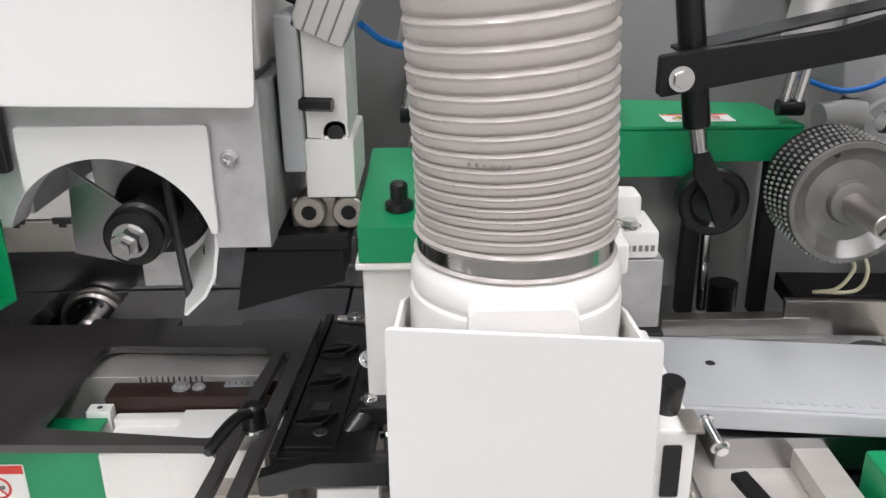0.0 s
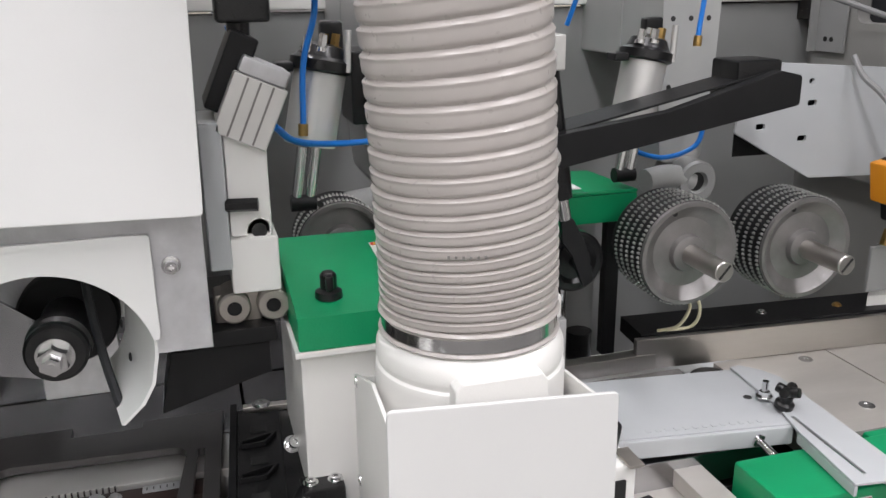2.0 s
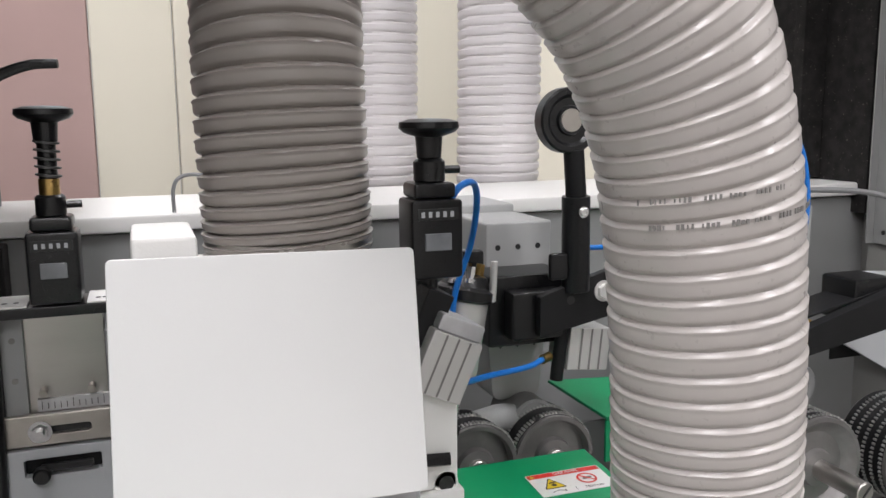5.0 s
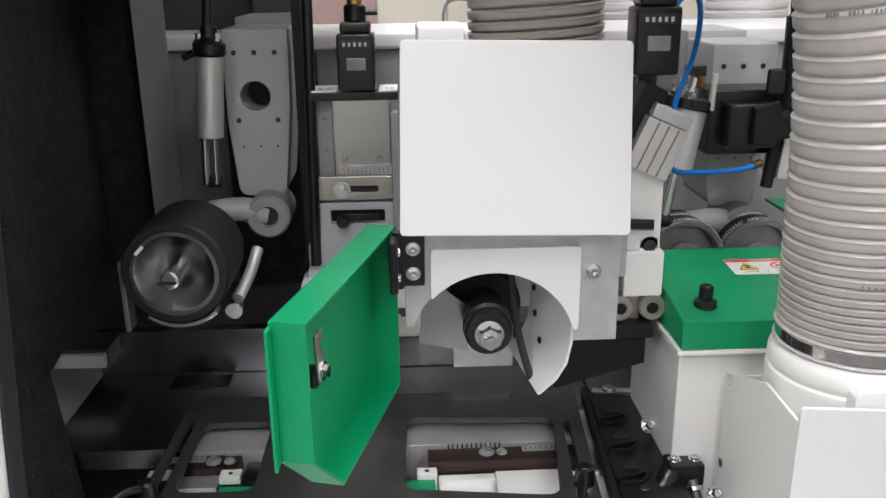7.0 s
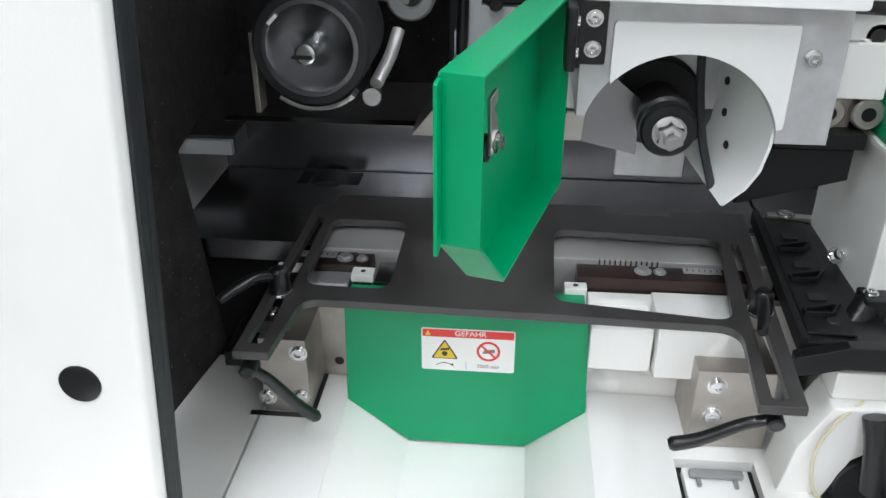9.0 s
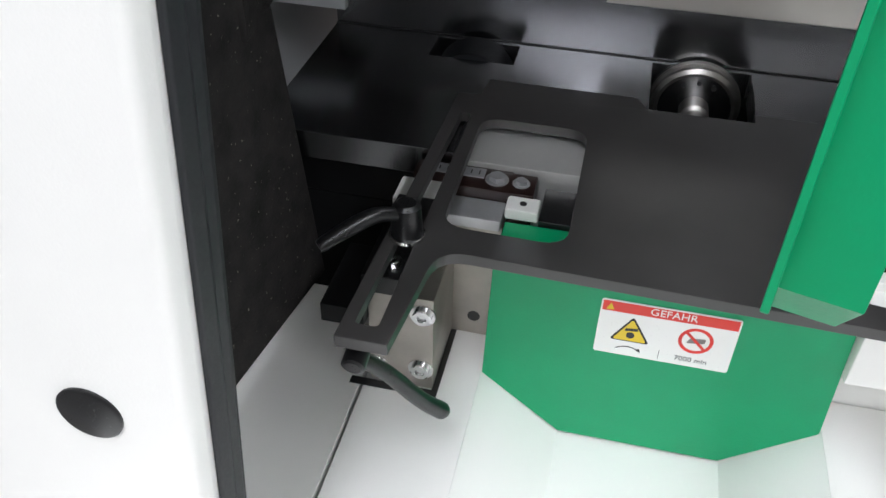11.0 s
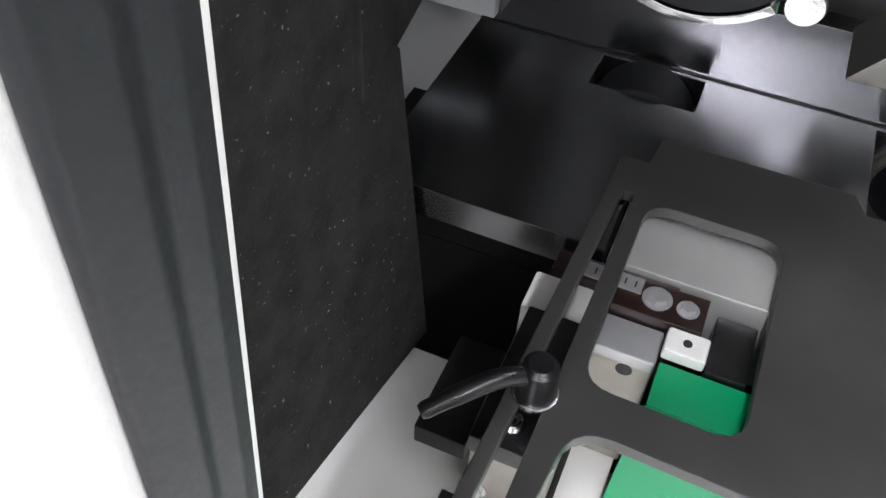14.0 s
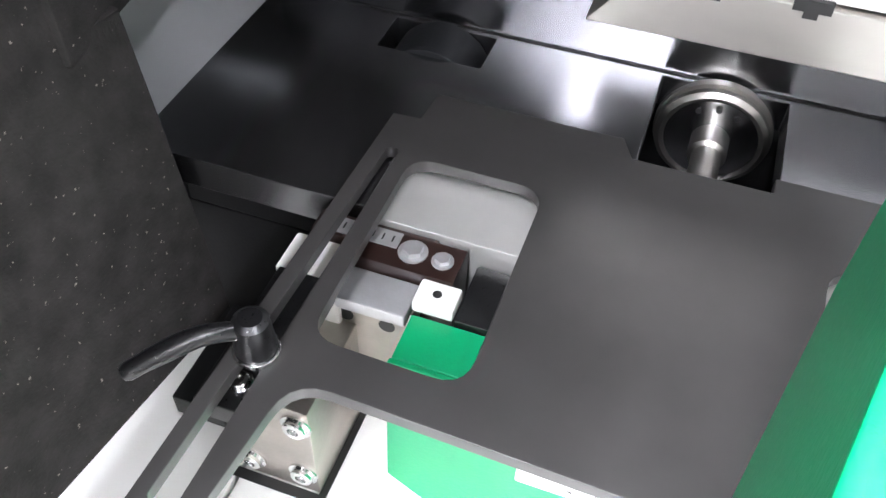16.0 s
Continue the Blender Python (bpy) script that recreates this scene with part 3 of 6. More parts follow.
solo("wall_right", bx(B(), 0.665, 0.68, 0.60, 1.45, 0.70, 1.9, 0.001), WALLG, "inner wall of the machine hood, its grey darkened for shade", "machine wall", kind="structure")
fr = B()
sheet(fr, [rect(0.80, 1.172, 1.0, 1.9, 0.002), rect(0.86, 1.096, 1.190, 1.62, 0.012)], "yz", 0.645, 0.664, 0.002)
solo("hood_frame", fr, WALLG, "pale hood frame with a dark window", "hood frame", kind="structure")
solo("window_1", bx(B(), 0.6642, 0.6648, 0.86, 1.096, 1.190, 1.62, 0), RUBBER, "dark window in the hood frame", "window", kind="structure")
hc = thing("hood_column", (0.63, 1.14, 1.15), "pale folded steel column of the hood with pairs of bolt holes", "column", kind="structure")
part("column_sheet", sheet(B(), [[(0.6425, 1.108), (0.6425, 1.160), (0.628, 1.160), (0.628, 1.158), (0.640, 1.158), (0.640, 1.108)]], "xy", 1.152, 1.9, 0.0006), GREYP, hc)
for hy, hz in ((1.113, 1.331), (1.131, 1.332), (1.127, 1.248), (1.138, 1.249), (1.130, 1.168), (1.141, 1.168), (1.113, 1.42), (1.131, 1.42)):
    part("bolt_hole", spin(B(), [(0.0032, 0.0), (0.0032, 0.0006), (0.0004, 0.0006)], (0.6398, hy, hz), (-1, 0, 0), 14), INK, hc)
hp = thing("hatch_plate", (0.643, 0.95, 1.11), "pale screwed hatch plate on the hood frame", "hatch")
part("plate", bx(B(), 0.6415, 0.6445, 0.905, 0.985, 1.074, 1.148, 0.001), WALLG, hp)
for hy, hz in ((0.979, 1.142), (0.979, 1.080), (0.911, 1.142), (0.911, 1.080)):
    part("screw", bolt(B(), (0.6415, hy, hz), (-1, 0, 0), 0.003, 0.003, 16), CHROME, hp)
hr = thing("hinge_strip", (0.643, 0.952, 1.02), "narrow pale hinge strip with screws on the hood frame", "hinge")
part("strip", bx(B(), 0.6405, 0.6445, 0.946, 0.958, 1.001, 1.060, 0.001), PALE, hr)
for hz in (1.008, 1.018, 1.028):
    part("screw", bolt(B(), (0.6405, 0.952, hz), (-1, 0, 0), 0.003, 0.003, 16), CHROME, hr)
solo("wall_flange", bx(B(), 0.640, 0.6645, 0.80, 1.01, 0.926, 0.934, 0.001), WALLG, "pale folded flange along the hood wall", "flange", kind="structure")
# unseen roof, added to shade the hood wall and infeed
solo("added_hood_roof", bx(B(), 0.28, 0.70, 0.78, 1.42, 1.9, 1.92, 0.003), PALE, "unseen pale roof added over the infeed to shade the hood", "hood roof", kind="structure")
solo("lining_back", bx(B(), 0.598, 0.639, 1.26, 1.28, 1.235, 1.9, 0.002), FOAM, "black sound foam at the back of the hood", "foam lining", kind="structure")
solo("column", sheet(B(), [[(-0.625, 1.15), (-0.589, 1.15), (-0.589, 1.154), (-0.621, 1.154), (-0.621, 1.19), (-0.625, 1.19)]], "xy", 0.90, 1.9, 0.0008), GREYP, "grey steel angle column", "column", kind="structure")
solo("lining_strip", bx(B(), -0.53, -0.42, 1.16, 1.198, 0.90, 1.21, 0.002), FOAM, "black foam strip on the machine back wall", "foam lining", kind="structure")
# upright and panel coloured as they look in shade
solo("shaded_upright", bx(B(), -0.512, -0.444, 1.30, 1.36, 1.0, 1.95, 0.003), SHADEG, "green-grey steel upright behind the machine, darkened for shade", "upright", kind="structure")
solo("shaded_panel", bx(B(), -1.0, -0.516, 1.32, 1.36, 1.0, 1.95, 0.003), SHADEB, "grey-brown panel behind the machine, darkened for shade", "panel", kind="structure")

ORIGIN = TABLE

# ---------- black jointing plate over the bed ----------
pl = thing("table_plate", (-0.34, 0.82, 0.856), "black anodised table plate with windows and forked arms", "machine plate")
outline = rpoly([(-0.5415, 0.688), (-0.5155, 0.688), (-0.5085, 0.762), (-0.178, 0.752), (-0.186, 0.660), (-0.155, 0.660), (-0.135, 0.947), (-0.2035, 0.947), (-0.2035, 0.935),
                 (-0.2605, 0.935), (-0.2605, 0.952), (-0.339, 0.952), (-0.339, 0.941), (-0.4085, 0.941), (-0.4155, 0.955), (-0.517, 0.955), (-0.519, 0.932), (-0.534, 0.931)],
                [0.001, 0.001, 0.018, 0.018, 0.001, 0.001, 0.001, 0.001, 0.001, 0.001, 0.001, 0.001, 0.001, 0.001, 0.001, 0.001, 0.001, 0.001])
win_l = rpoly([(-0.512, 0.7835), (-0.444, 0.782), (-0.4435, 0.902), (-0.512, 0.902)], 0.014)
win_r = rpoly([(-0.314, 0.777), (-0.182, 0.760), (-0.166, 0.892), (-0.311, 0.900)], 0.014)
slot_l = rpoly([(-0.5345, 0.699), (-0.5230, 0.699), (-0.5200, 0.905), (-0.5265, 0.905)], 0.003)
slot_r = rpoly([(-0.176, 0.668), (-0.165, 0.668), (-0.1525, 0.885), (-0.1585, 0.885)], 0.003)
pm = B()
sheet(pm, [outline, win_l, win_r, slot_l, slot_r], "xy", 0.8515, 0.8585, 0.0007)
part("plate", pm, BLACK, pl)


def clamp_lever(name, hub, tip, top, label):
    """A clamping lever: hub with bolt, and an arm that swells to its tip."""
    h, t = Vector(hub), Vector(tip)
    e = thing(name, hub, label, "clamping lever", "clamping levers")
    part("hub", spin(B(), [(0.0080, 0), (0.0088, 0.002), (0.0080, 0.010), (0.0075, top - 0.002), (0.005, top)], h, (0, 0, 1), 24), PLAST, e)
    part("ring", spin(B(), [(0.0088, -0.002), (0.0098, -0.0015), (0.0098, 0.0005), (0.0088, 0.001)], h, (0, 0, 1), 24), CHROME, e, "bright steel washer ring")
    mid = h.lerp(t, 0.35) + Vector((0, 0, top * 0.72))
    part("arm", tube(B(), [h + Vector((0, 0, top * 0.6)), mid, h.lerp(t, 0.7) + Vector((0, 0, top * 0.4)), t], lambda s: 0.0038 + 0.0012 * math.sin(math.pi * min(1, s * 1.2)) * s - 0.0008 * (s > 0.97), 12), PLAST, e)
    return e


clamp_lever("clamp_lever", (-0.5275, 0.769, 0.8605), (-0.564, 0.735, 0.870), 0.020, "black plastic clamping lever on the slotted arm of the plate")
clamp_lever("clamp_lever", (-0.160, 0.772, 0.8605), (-0.176, 0.712, 0.880), 0.018, "black plastic clamping lever on the forked arm of the plate")


def fork_handle(hub, tip, label):
    e = thing("fork_handle", hub, label, "handle", "fork handles")
    h, t = Vector(hub), Vector(tip)
    part("arm", tube(B(), [h, h.lerp(t, 0.3) + Vector((0, 0, 0.002)), h.lerp(t, 0.7) + Vector((0, 0, -0.002)), t], lambda s: 0.0040 + 0.0012 * s - 0.0015 * (s > 0.98), 12), PLAST, e)
    part("hub", spin(B(), [(0.0045, -0.007), (0.0060, -0.006), (0.0060, 0.006), (0.0045, 0.007)], h, (0, 1, 0.2), 20), PLAST, e)
    return e


fork_handle((-0.533, 0.695, 0.840), (-0.497, 0.735, 0.764), "black plastic handle hanging under the fork arm")
fork_handle((-0.172, 0.668, 0.842), (-0.236, 0.672, 0.812), "black plastic handle under the fork arm")

# steel carriers under the plate
for x0, x1, y0, y1, scr, lab in ((-0.553, -0.513, 0.774, 0.835, ((-0.5195, 0.798), (-0.5205, 0.753), (-0.549, 0.751)), "milled steel carrier block on the deck under the plate"),
                                 (-0.200, -0.139, 0.762, 0.825, ((-0.184, 0.797), (-0.184, 0.768)), "milled steel carrier block on the deck under the plate")):
    e = thing("carrier_block", ((x0 + x1) / 2, y0, 0.735), lab, "steel block", "carrier blocks")
    part("block_body", bx(B(), x0, x1, y0, y1, 0.736, 0.810, 0.001), MILLED, e)
    for sx, sz in scr:
        s = B()
        bolt(s, (sx, y0, sz), (0, -1, 0), 0.0058, 0.004, 16)
        part("screw", s, CHROME, e)
solo("shadow_gap", sheet(B(), [[(-0.565, 0.768), (-0.5095, 0.768), (-0.5095, 0.845), (-0.5135, 0.845), (-0.5135, 0.7735), (-0.565, 0.7735)]], "xy", 0.7352, 0.7359, 0), INK, "dark gap round the carrier block", "gap", kind="structure")
e = thing("steel_cheek", (-0.50, 0.82, 0.735), "milled steel cheek with two dark bolt holes", "steel cheek")
part("cheek", bx(B(), -0.530, -0.484, 0.8290, 0.840, 0.736, 0.8295, 0.001), MILLED, e)
for hx, hz in ((-0.4970, 0.816), (-0.5185, 0.816), (-0.4985, 0.752)):
    part("bolt_hole", spin(B(), [(0.0042, 0), (0.0042, 0.0003), (0.0003, 0.0003)], (hx, 0.829, hz), (0, -1, 0), 16), INK, e)
e = thing("black_slide", (-0.555, 0.78, 0.80), "matt black slide bar beside the carrier block", "slide bar")
part("bar", bx(B(), -0.580, -0.5535, 0.767, 0.826, 0.786, 0.800, 0.001), MATT, e)
part("upper_bar", bx(B(), -0.547, -0.5185, 0.747, 0.823, 0.834, 0.846, 0.001), PLAST, e)
part("bar_screw", bolt(B(), (-0.5325, 0.760, 0.846), (0, 0, 1), 0.0042, 0.003, 16), CHROME, e)

# scales and blocks seen through the windows
for x0, x1, lab, bl in ((-0.545, -0.469, "dark brown scale bar with bolts seen through the plate window", (-0.493, -0.478)),
                        (-0.292, -0.150, "dark brown scale bar with bolts under the plate window", (-0.236, -0.222))):
    e = thing("scale_bar", ((x0 + x1) / 2, 0.85, 0.84), lab, "scale bar", "scale bars")
    shape = [(-0.519, 0.842), (-0.469, 0.842), (-0.469, 0.864), (-0.484, 0.864), (-0.484, 0.8655), (-0.545, 0.8655), (-0.545, 0.851), (-0.519, 0.851)] if x0 < -0.4 else rect(x0, x1, 0.840, 0.863)
    part("bar", sheet(B(), [shape], "xy", 0.800, 0.8445, 0.001), BROWN, e)
    s = B()
    bolt(s, (bl[0], 0.8535, 0.8445), (0, 0, 1), 0.0054, 0.0036, 6)
    part("bolt", s, ALU, e)
    s = B()
    bolt(s, (bl[1], 0.8530, 0.8445), (0, 0, 1), 0.0040, 0.0030, 6)
    part("screw", s, ALU, e)
    c = -0.517 if x0 < -0.4 else -0.186
    part("scale_plate", bx(B(), c - 0.016, c + 0.016, 0.8525, 0.8625, 0.8447, 0.8455, 0.0003), ALU, e, "small engraved metal scale")
    for i in range(6):
        part("scale_mark", bx(B(), c - 0.013 + i * 0.005, c - 0.0122 + i * 0.005, 0.8555, 0.8595, 0.84555, 0.8457, 0), INK, e)
e = thing("comb_strip", (-0.245, 0.864, 0.83), "row of bright steel pins on the scale bar", "comb")
for i in range(12):
    part("pin", cy(B(), (-0.272 + i * 0.0045, 0.8645, 0.83), (-0.272 + i * 0.0045, 0.8655, 0.8475), 0.0009, n=8), CHROME, e)
for x0, x1, y0, y1, z1, lab, m in ((-0.4838, -0.4638, 0.8268, 0.8418, 0.8435, "small white block with a screw hole", WHITE), (-0.5195, -0.4845, 0.8205, 0.8415, 0.838, "bare aluminium slide block", ALU),
                                   (-0.552, -0.5205, 0.826, 0.8505, 0.840, "white end block of the scale bar", WHITE), (-0.303, -0.284, 0.8264, 0.839, 0.840, "small white block beside the guard", WHITE),
                                   (-0.282, -0.232, 0.790, 0.8385, 0.826, "white slide block under the plate window", WHITE), (-0.230, -0.158, 0.782, 0.8385, 0.834, "white slide block with a raised top", WHITE)):
    e = thing("slide_block", ((x0 + x1) / 2, (y0 + y1) / 2, z1), lab, "slide block", "slide blocks")
    part("block_body", bx(B(), x0, x1, y0, y1, 0.830 if m is ALU else 0.836 if x1 == -0.4638 else 0.786, z1, 0.0015), m, e)
    if x1 - x0 < 0.025:
        part("screw_hole", spin(B(), [(0.0022, 0), (0.0022, 0.0003), (0.0004, 0.0003)], ((x0 + x1) / 2, (y0 + y1) / 2, z1), (0, 0, 1), 14), INK, e)
solo("dark_slider", bx(B(), -0.4635, -0.444, 0.827, 0.862, 0.79, 0.838, 0.001), PLAST, "black slider beside the white block", "slider")

# green guard with label
g = thing("chip_guard", (-0.385, 0.806, 0.74), "green painted guard plate with chamfered lower corners", "guard plate")
gp = B()
sheet(gp, [rpoly([(-0.486, 0.734), (-0.433, 0.692), (-0.330, 0.692), (-0.279, 0.734), (-0.284, 0.835), (-0.484, 0.835)], 0.002)], "xz", 0.7975, 0.8005, 0.0006)
part("front", gp, GREEN, g)
part("top_flange", bx(B(), -0.483, -0.286, 0.8008, 0.8262, 0.832, 0.835, 0.0008), GREEN, g)
danger_label(pose(-0.381, 0.7972, 0.793, 90, 0, 0), "the green guard")


ORIGIN = Vector((0, 0, 0))

# ---------- spindle head with its white cover ----------
head = thing("cutter_housing", (-0.23, 0.80, 1.05), "cast aluminium cutter housing with a white arched front plate", "cutter housing")


def arch(x0, x1, z0, z1, cx, cz, r, a0, a1, rad):
    """A plate from (x0, z0) to (x1, z1) whose lower side is cut by an arc."""
    arc = [(cx + r * math.cos(radians(a)), cz + r * math.sin(radians(a))) for a in np.linspace(a0, a1, 26)]
    return [(x0, arc[0][1])] * 0 + arc + rpoly([(x1, z0), (x1, z1), (x0, z1), (x0, z0)], rad)


cast = [(-0.316, 1.030)] + [(-0.246 + 0.067 * math.cos(radians(a)), 1.009 + 0.067 * math.sin(radians(a))) for a in np.linspace(162, 10, 30)] + [(-0.180, 1.014), (-0.145, 1.014), (-0.145, 1.118), (-0.316, 1.118)]
hb = B()
sheet(hb, [cast], "xz", 0.750, 0.775, 0.001)
part("casting", hb, ALU, head)
fp = [(-0.2955, 1.058)] + [(-0.246 + 0.0665 * math.cos(radians(a)), 1.009 + 0.0665 * math.sin(radians(a))) for a in np.linspace(137, 14, 30)] + [(-0.1775, 1.026), (-0.1770, 1.030)] + rpoly([(-0.177, 1.06), (-0.177, 1.096), (-0.2955, 1.096), (-0.2955, 1.07)], [0, 0.003, 0.003, 0])
fb = B()
sheet(fb, [fp], "xz", 0.7455, 0.7495, 0.0006)
part("front_plate", fb, SHEET, head, "white lacquered plate with a round cutout")
part("rear_casting", bx(B(), -0.300, -0.150, 0.86, 0.95, 1.0, 1.115, 0.003), ALU, head)
part("rear_bearing", spin(B(), [(0.02, 0), (0.034, 0.0), (0.036, 0.004), (0.036, 0.02)], (-0.246, 0.845, 1.009), (0, 1, 0), 40), MATT, head)
part("side_wall", bx(B(), -0.316, -0.306, 0.776, 0.95, 1.03, 1.115, 0.002), ALU, head)
part("side_wall", bx(B(), -0.155, -0.145, 0.776, 0.95, 1.014, 1.115, 0.002), ALU, head)
sc = B()
bolt(sc, (-0.166, 0.750, 1.074), (0, -1, 0), 0.0045, 0.008, 16)
part("cap_screw", sc, CHROME, head)
lowpl = B()
sheet(lowpl, [[(-0.305, 0.985), (-0.262, 0.975), (-0.262, 1.02), (-0.300, 1.05)]], "xz", 0.82, 0.824, 0.0005)
part("inner_plate", lowpl, BED, head)
part("lower_plate", bx(B(), -0.272, -0.215, 0.86, 0.866, 0.94, 1.0, 0.001), ALU, head)

spd = thing("spindle", (-0.246, 0.80, 1.01), "black spindle with a chrome hexagon nut", "spindle")
part("shaft", spin(B(), [(0.016, 0), (0.0175, 0.001), (0.0175, 0.11), (0.016, 0.11)], (-0.246, 0.80, 1.010), (0, 1, 0), 32), PLAST, spd)
part("collar", spin(B(), [(0.012, 0.0), (0.0185, 0.0), (0.0205, 0.002), (0.0205, 0.008), (0.0185, 0.0095), (0.0185, 0.013), (0.0215, 0.0145), (0.0215, 0.022), (0.018, 0.024)], (-0.246, 0.780, 1.010), (0, 1, 0), 40), PLAST, spd)
nb = B()
cy(nb, (-0.246, 0.779, 1.010), (-0.246, 0.776, 1.010), 0.0125, n=28)
cy(nb, (-0.246, 0.776, 1.010), (-0.246, 0.765, 1.010), 0.0108, 0.0100, n=6)
part("nut", nb, CHROME, spd, "chrome hexagon nut")
nb = B()
cy(nb, (-0.246, 0.765, 1.010), (-0.246, 0.758, 1.010), 0.0068, 0.0060, n=6)
cy(nb, (-0.246, 0.758, 1.010), (-0.246, 0.7575, 1.010), 0.0028, n=12)
part("stud", nb, CHROME, spd, "chrome hexagon stud end")

dfl = thing("chip_deflector", (-0.19, 0.79, 1.0), "white curved chip deflector with a black rubber lip", "deflector")
dm = B()
prof = [(-0.1800, 1.060), (-0.1790, 1.034), (-0.1800, 1.012), (-0.1840, 0.992), (-0.1920, 0.978), (-0.2060, 0.965)]
fr = [dm.verts.new((x, 0.752, z)) for x, z in prof]
fr2 = [dm.verts.new((x - 0.0022, 0.752, z + 0.0006)) for x, z in prof]
bk = [dm.verts.new((x - 0.026 + 0.010 * i / 5, 0.83, z + 0.010)) for i, (x, z) in enumerate(prof)]
bk2 = [dm.verts.new((x - 0.0282 + 0.010 * i / 5, 0.83, z + 0.0106)) for i, (x, z) in enumerate(prof)]
for i in range(5):
    dm.faces.new((fr[i], fr[i + 1], bk[i + 1], bk[i]))
    dm.faces.new((fr2[i], bk2[i], bk2[i + 1], fr2[i + 1]))
    dm.faces.new((fr[i], fr2[i], fr2[i + 1], fr[i + 1]))
    dm.faces.new((bk[i], bk[i + 1], bk2[i + 1], bk2[i]))
dm.faces.new((fr[0], bk[0], bk2[0], fr2[0]))
dm.faces.new((fr[5], fr2[5], bk2[5], bk[5]))
part("sheet", dm, SHEET, dfl)
part("rubber_lip", tube(B(), [(-0.2255, 0.806, 1.068), (-0.2235, 0.800, 1.035), (-0.2185, 0.792, 1.0), (-0.2100, 0.775, 0.968)], 0.0032, 8), RUBBER, dfl)
for sx, sy, sz in ((-0.2075, 0.800, 1.043), (-0.2065, 0.798, 1.020), (-0.2030, 0.792, 0.997)):
    part("screw_slot", spin(B(), [(0.0032, 0), (0.003, 0.0006), (0.0018, 0.0006), (0.0015, 0.0001), (0.0003, 0.0001)], (sx + 0.002, sy - 0.001, sz), (-0.95, -0.33, 0.1), 14), MATT, dfl)

cov = thing("cover", (-0.23, 0.75, 1.18), "white lacquered sheet cover of the spindle head", "machine cover")
cm = B()
sheet(cm, [rpoly([(-0.3185, 1.1125), (-0.1435, 1.1090), (-0.1405, 1.2545), (-0.3150, 1.2580)], 0.004)], "xz", 0.740, 0.743, 0.0008)
bmesh.ops.transform(cm, matrix=turn((-0.23, 0.74, 1.11), -13, 0, 0), verts=cm.verts[:])
bmesh.ops.translate(cm, vec=(0, -0.010, 0), verts=cm.verts[:])
part("front_sheet", cm, SHEET, cov)
part("duct_body", bx(B(), -0.300, -0.152, 0.80, 0.95, 1.118, 1.226, 0.006), WHITE, cov)
part("top_plate", bx(B(), -0.302, -0.265, 0.785, 0.86, 1.226, 1.262, 0.003), WHITE, cov)
part("spigot", spin(B(), [(0.050, 0), (0.055, 0.0), (0.055, 0.012), (0.050, 0.014)], (-0.197, 0.875, 1.226), (0, 0, 1), 48), STEEL, cov, "steel hose collar")

h2 = thing("extraction_hose", (-0.197, 0.875, 1.24), "dusty grey spiral extraction hose on the white cover", "hose", "extraction hoses")
part("hose_wall", spiral_hose(B(), [(-0.197, 0.875, 1.236), (-0.199, 0.876, 1.31), (-0.198, 0.885, 1.40), (-0.19, 0.93, 1.55), (-0.18, 1.05, 1.75), (-0.17, 1.25, 2.0), (-0.17, 1.5, 2.4)], 0.0545, lambda s: 0.0070 + 0.0060 * min(1, s / 0.06), 0.0042, 0.0014, 64, 14), HOSED, h2)
part("clamp_band", spin(B(), [(0.0565, 0), (0.0585, 0.0005), (0.0585, 0.009), (0.0565, 0.0095)], (-0.197, 0.875, 1.238), (0, 0, 1), 48), STEEL, h2, "steel hose clamp")

# hinged green flap
fl = thing("hinged_flap", (-0.32, 0.76, 1.05), "green hinged guard flap standing open with raised rims", "guard flap")
A, C = Vector((-0.3430, 0.7665, 0)), Vector((-0.3935, 0.5760, 0))
uu = (C - A).normalized()
nn = Vector((uu.y, -uu.x, 0))
if nn.x < 0:
    nn = -nn
M = Matrix(((uu.x, 0, nn.x, A.x), (uu.y, 0, nn.y, A.y), (0, 1, 0, 0), (0, 0, 0, 1)))
L = (C - A).length


def flap_sheet(bm, loop, a, b):
    tmp = B()
    sheet(tmp, [loop], "xy", a, b, 0.0005)
    tmp.transform(M)
    me = bpy.data.meshes.new("flap")
    tmp.to_mesh(me)
    tmp.free()
    bm.from_mesh(me)
    bpy.data.meshes.remove(me)
    return bm


poly = [(0.0, 1.112), (L, 1.110), (L, 1.018), (L * 0.75, 0.972), (0.0, 0.974)]
part("back_sheet", flap_sheet(B(), rpoly(poly, 0.002), -0.0012, 0.0012), GREEN, fl)
for (a, b), nm in zip(((0, 1), (1, 2), (2, 3), (3, 4), (4, 0)), ("top_rim", "end_rim", "slant_rim", "bottom_rim", "hinge_rim")):
    p, q = Vector(poly[a]), Vector(poly[b])
    dd = (q - p).normalized()
    nrm = Vector((-dd.y, dd.x)) * 0.0022
    cen = Vector((L * 0.45, 1.04))
    if (cen - p).dot(nrm) < 0:
        nrm = -nrm
    part(nm, flap_sheet(B(), [tuple(p), tuple(q), tuple(q + nrm), tuple(p + nrm)], 0.0, 0.022), GREEN, fl)
fm = flap_sheet(B(), rpoly([(L + 0.0005, 1.108), (L + 0.007, 1.106), (L + 0.007, 1.013), (L + 0.0005, 1.018)], 0.001), -0.0012, 0.0012)
part("end_flange", fm, GREEN, fl)
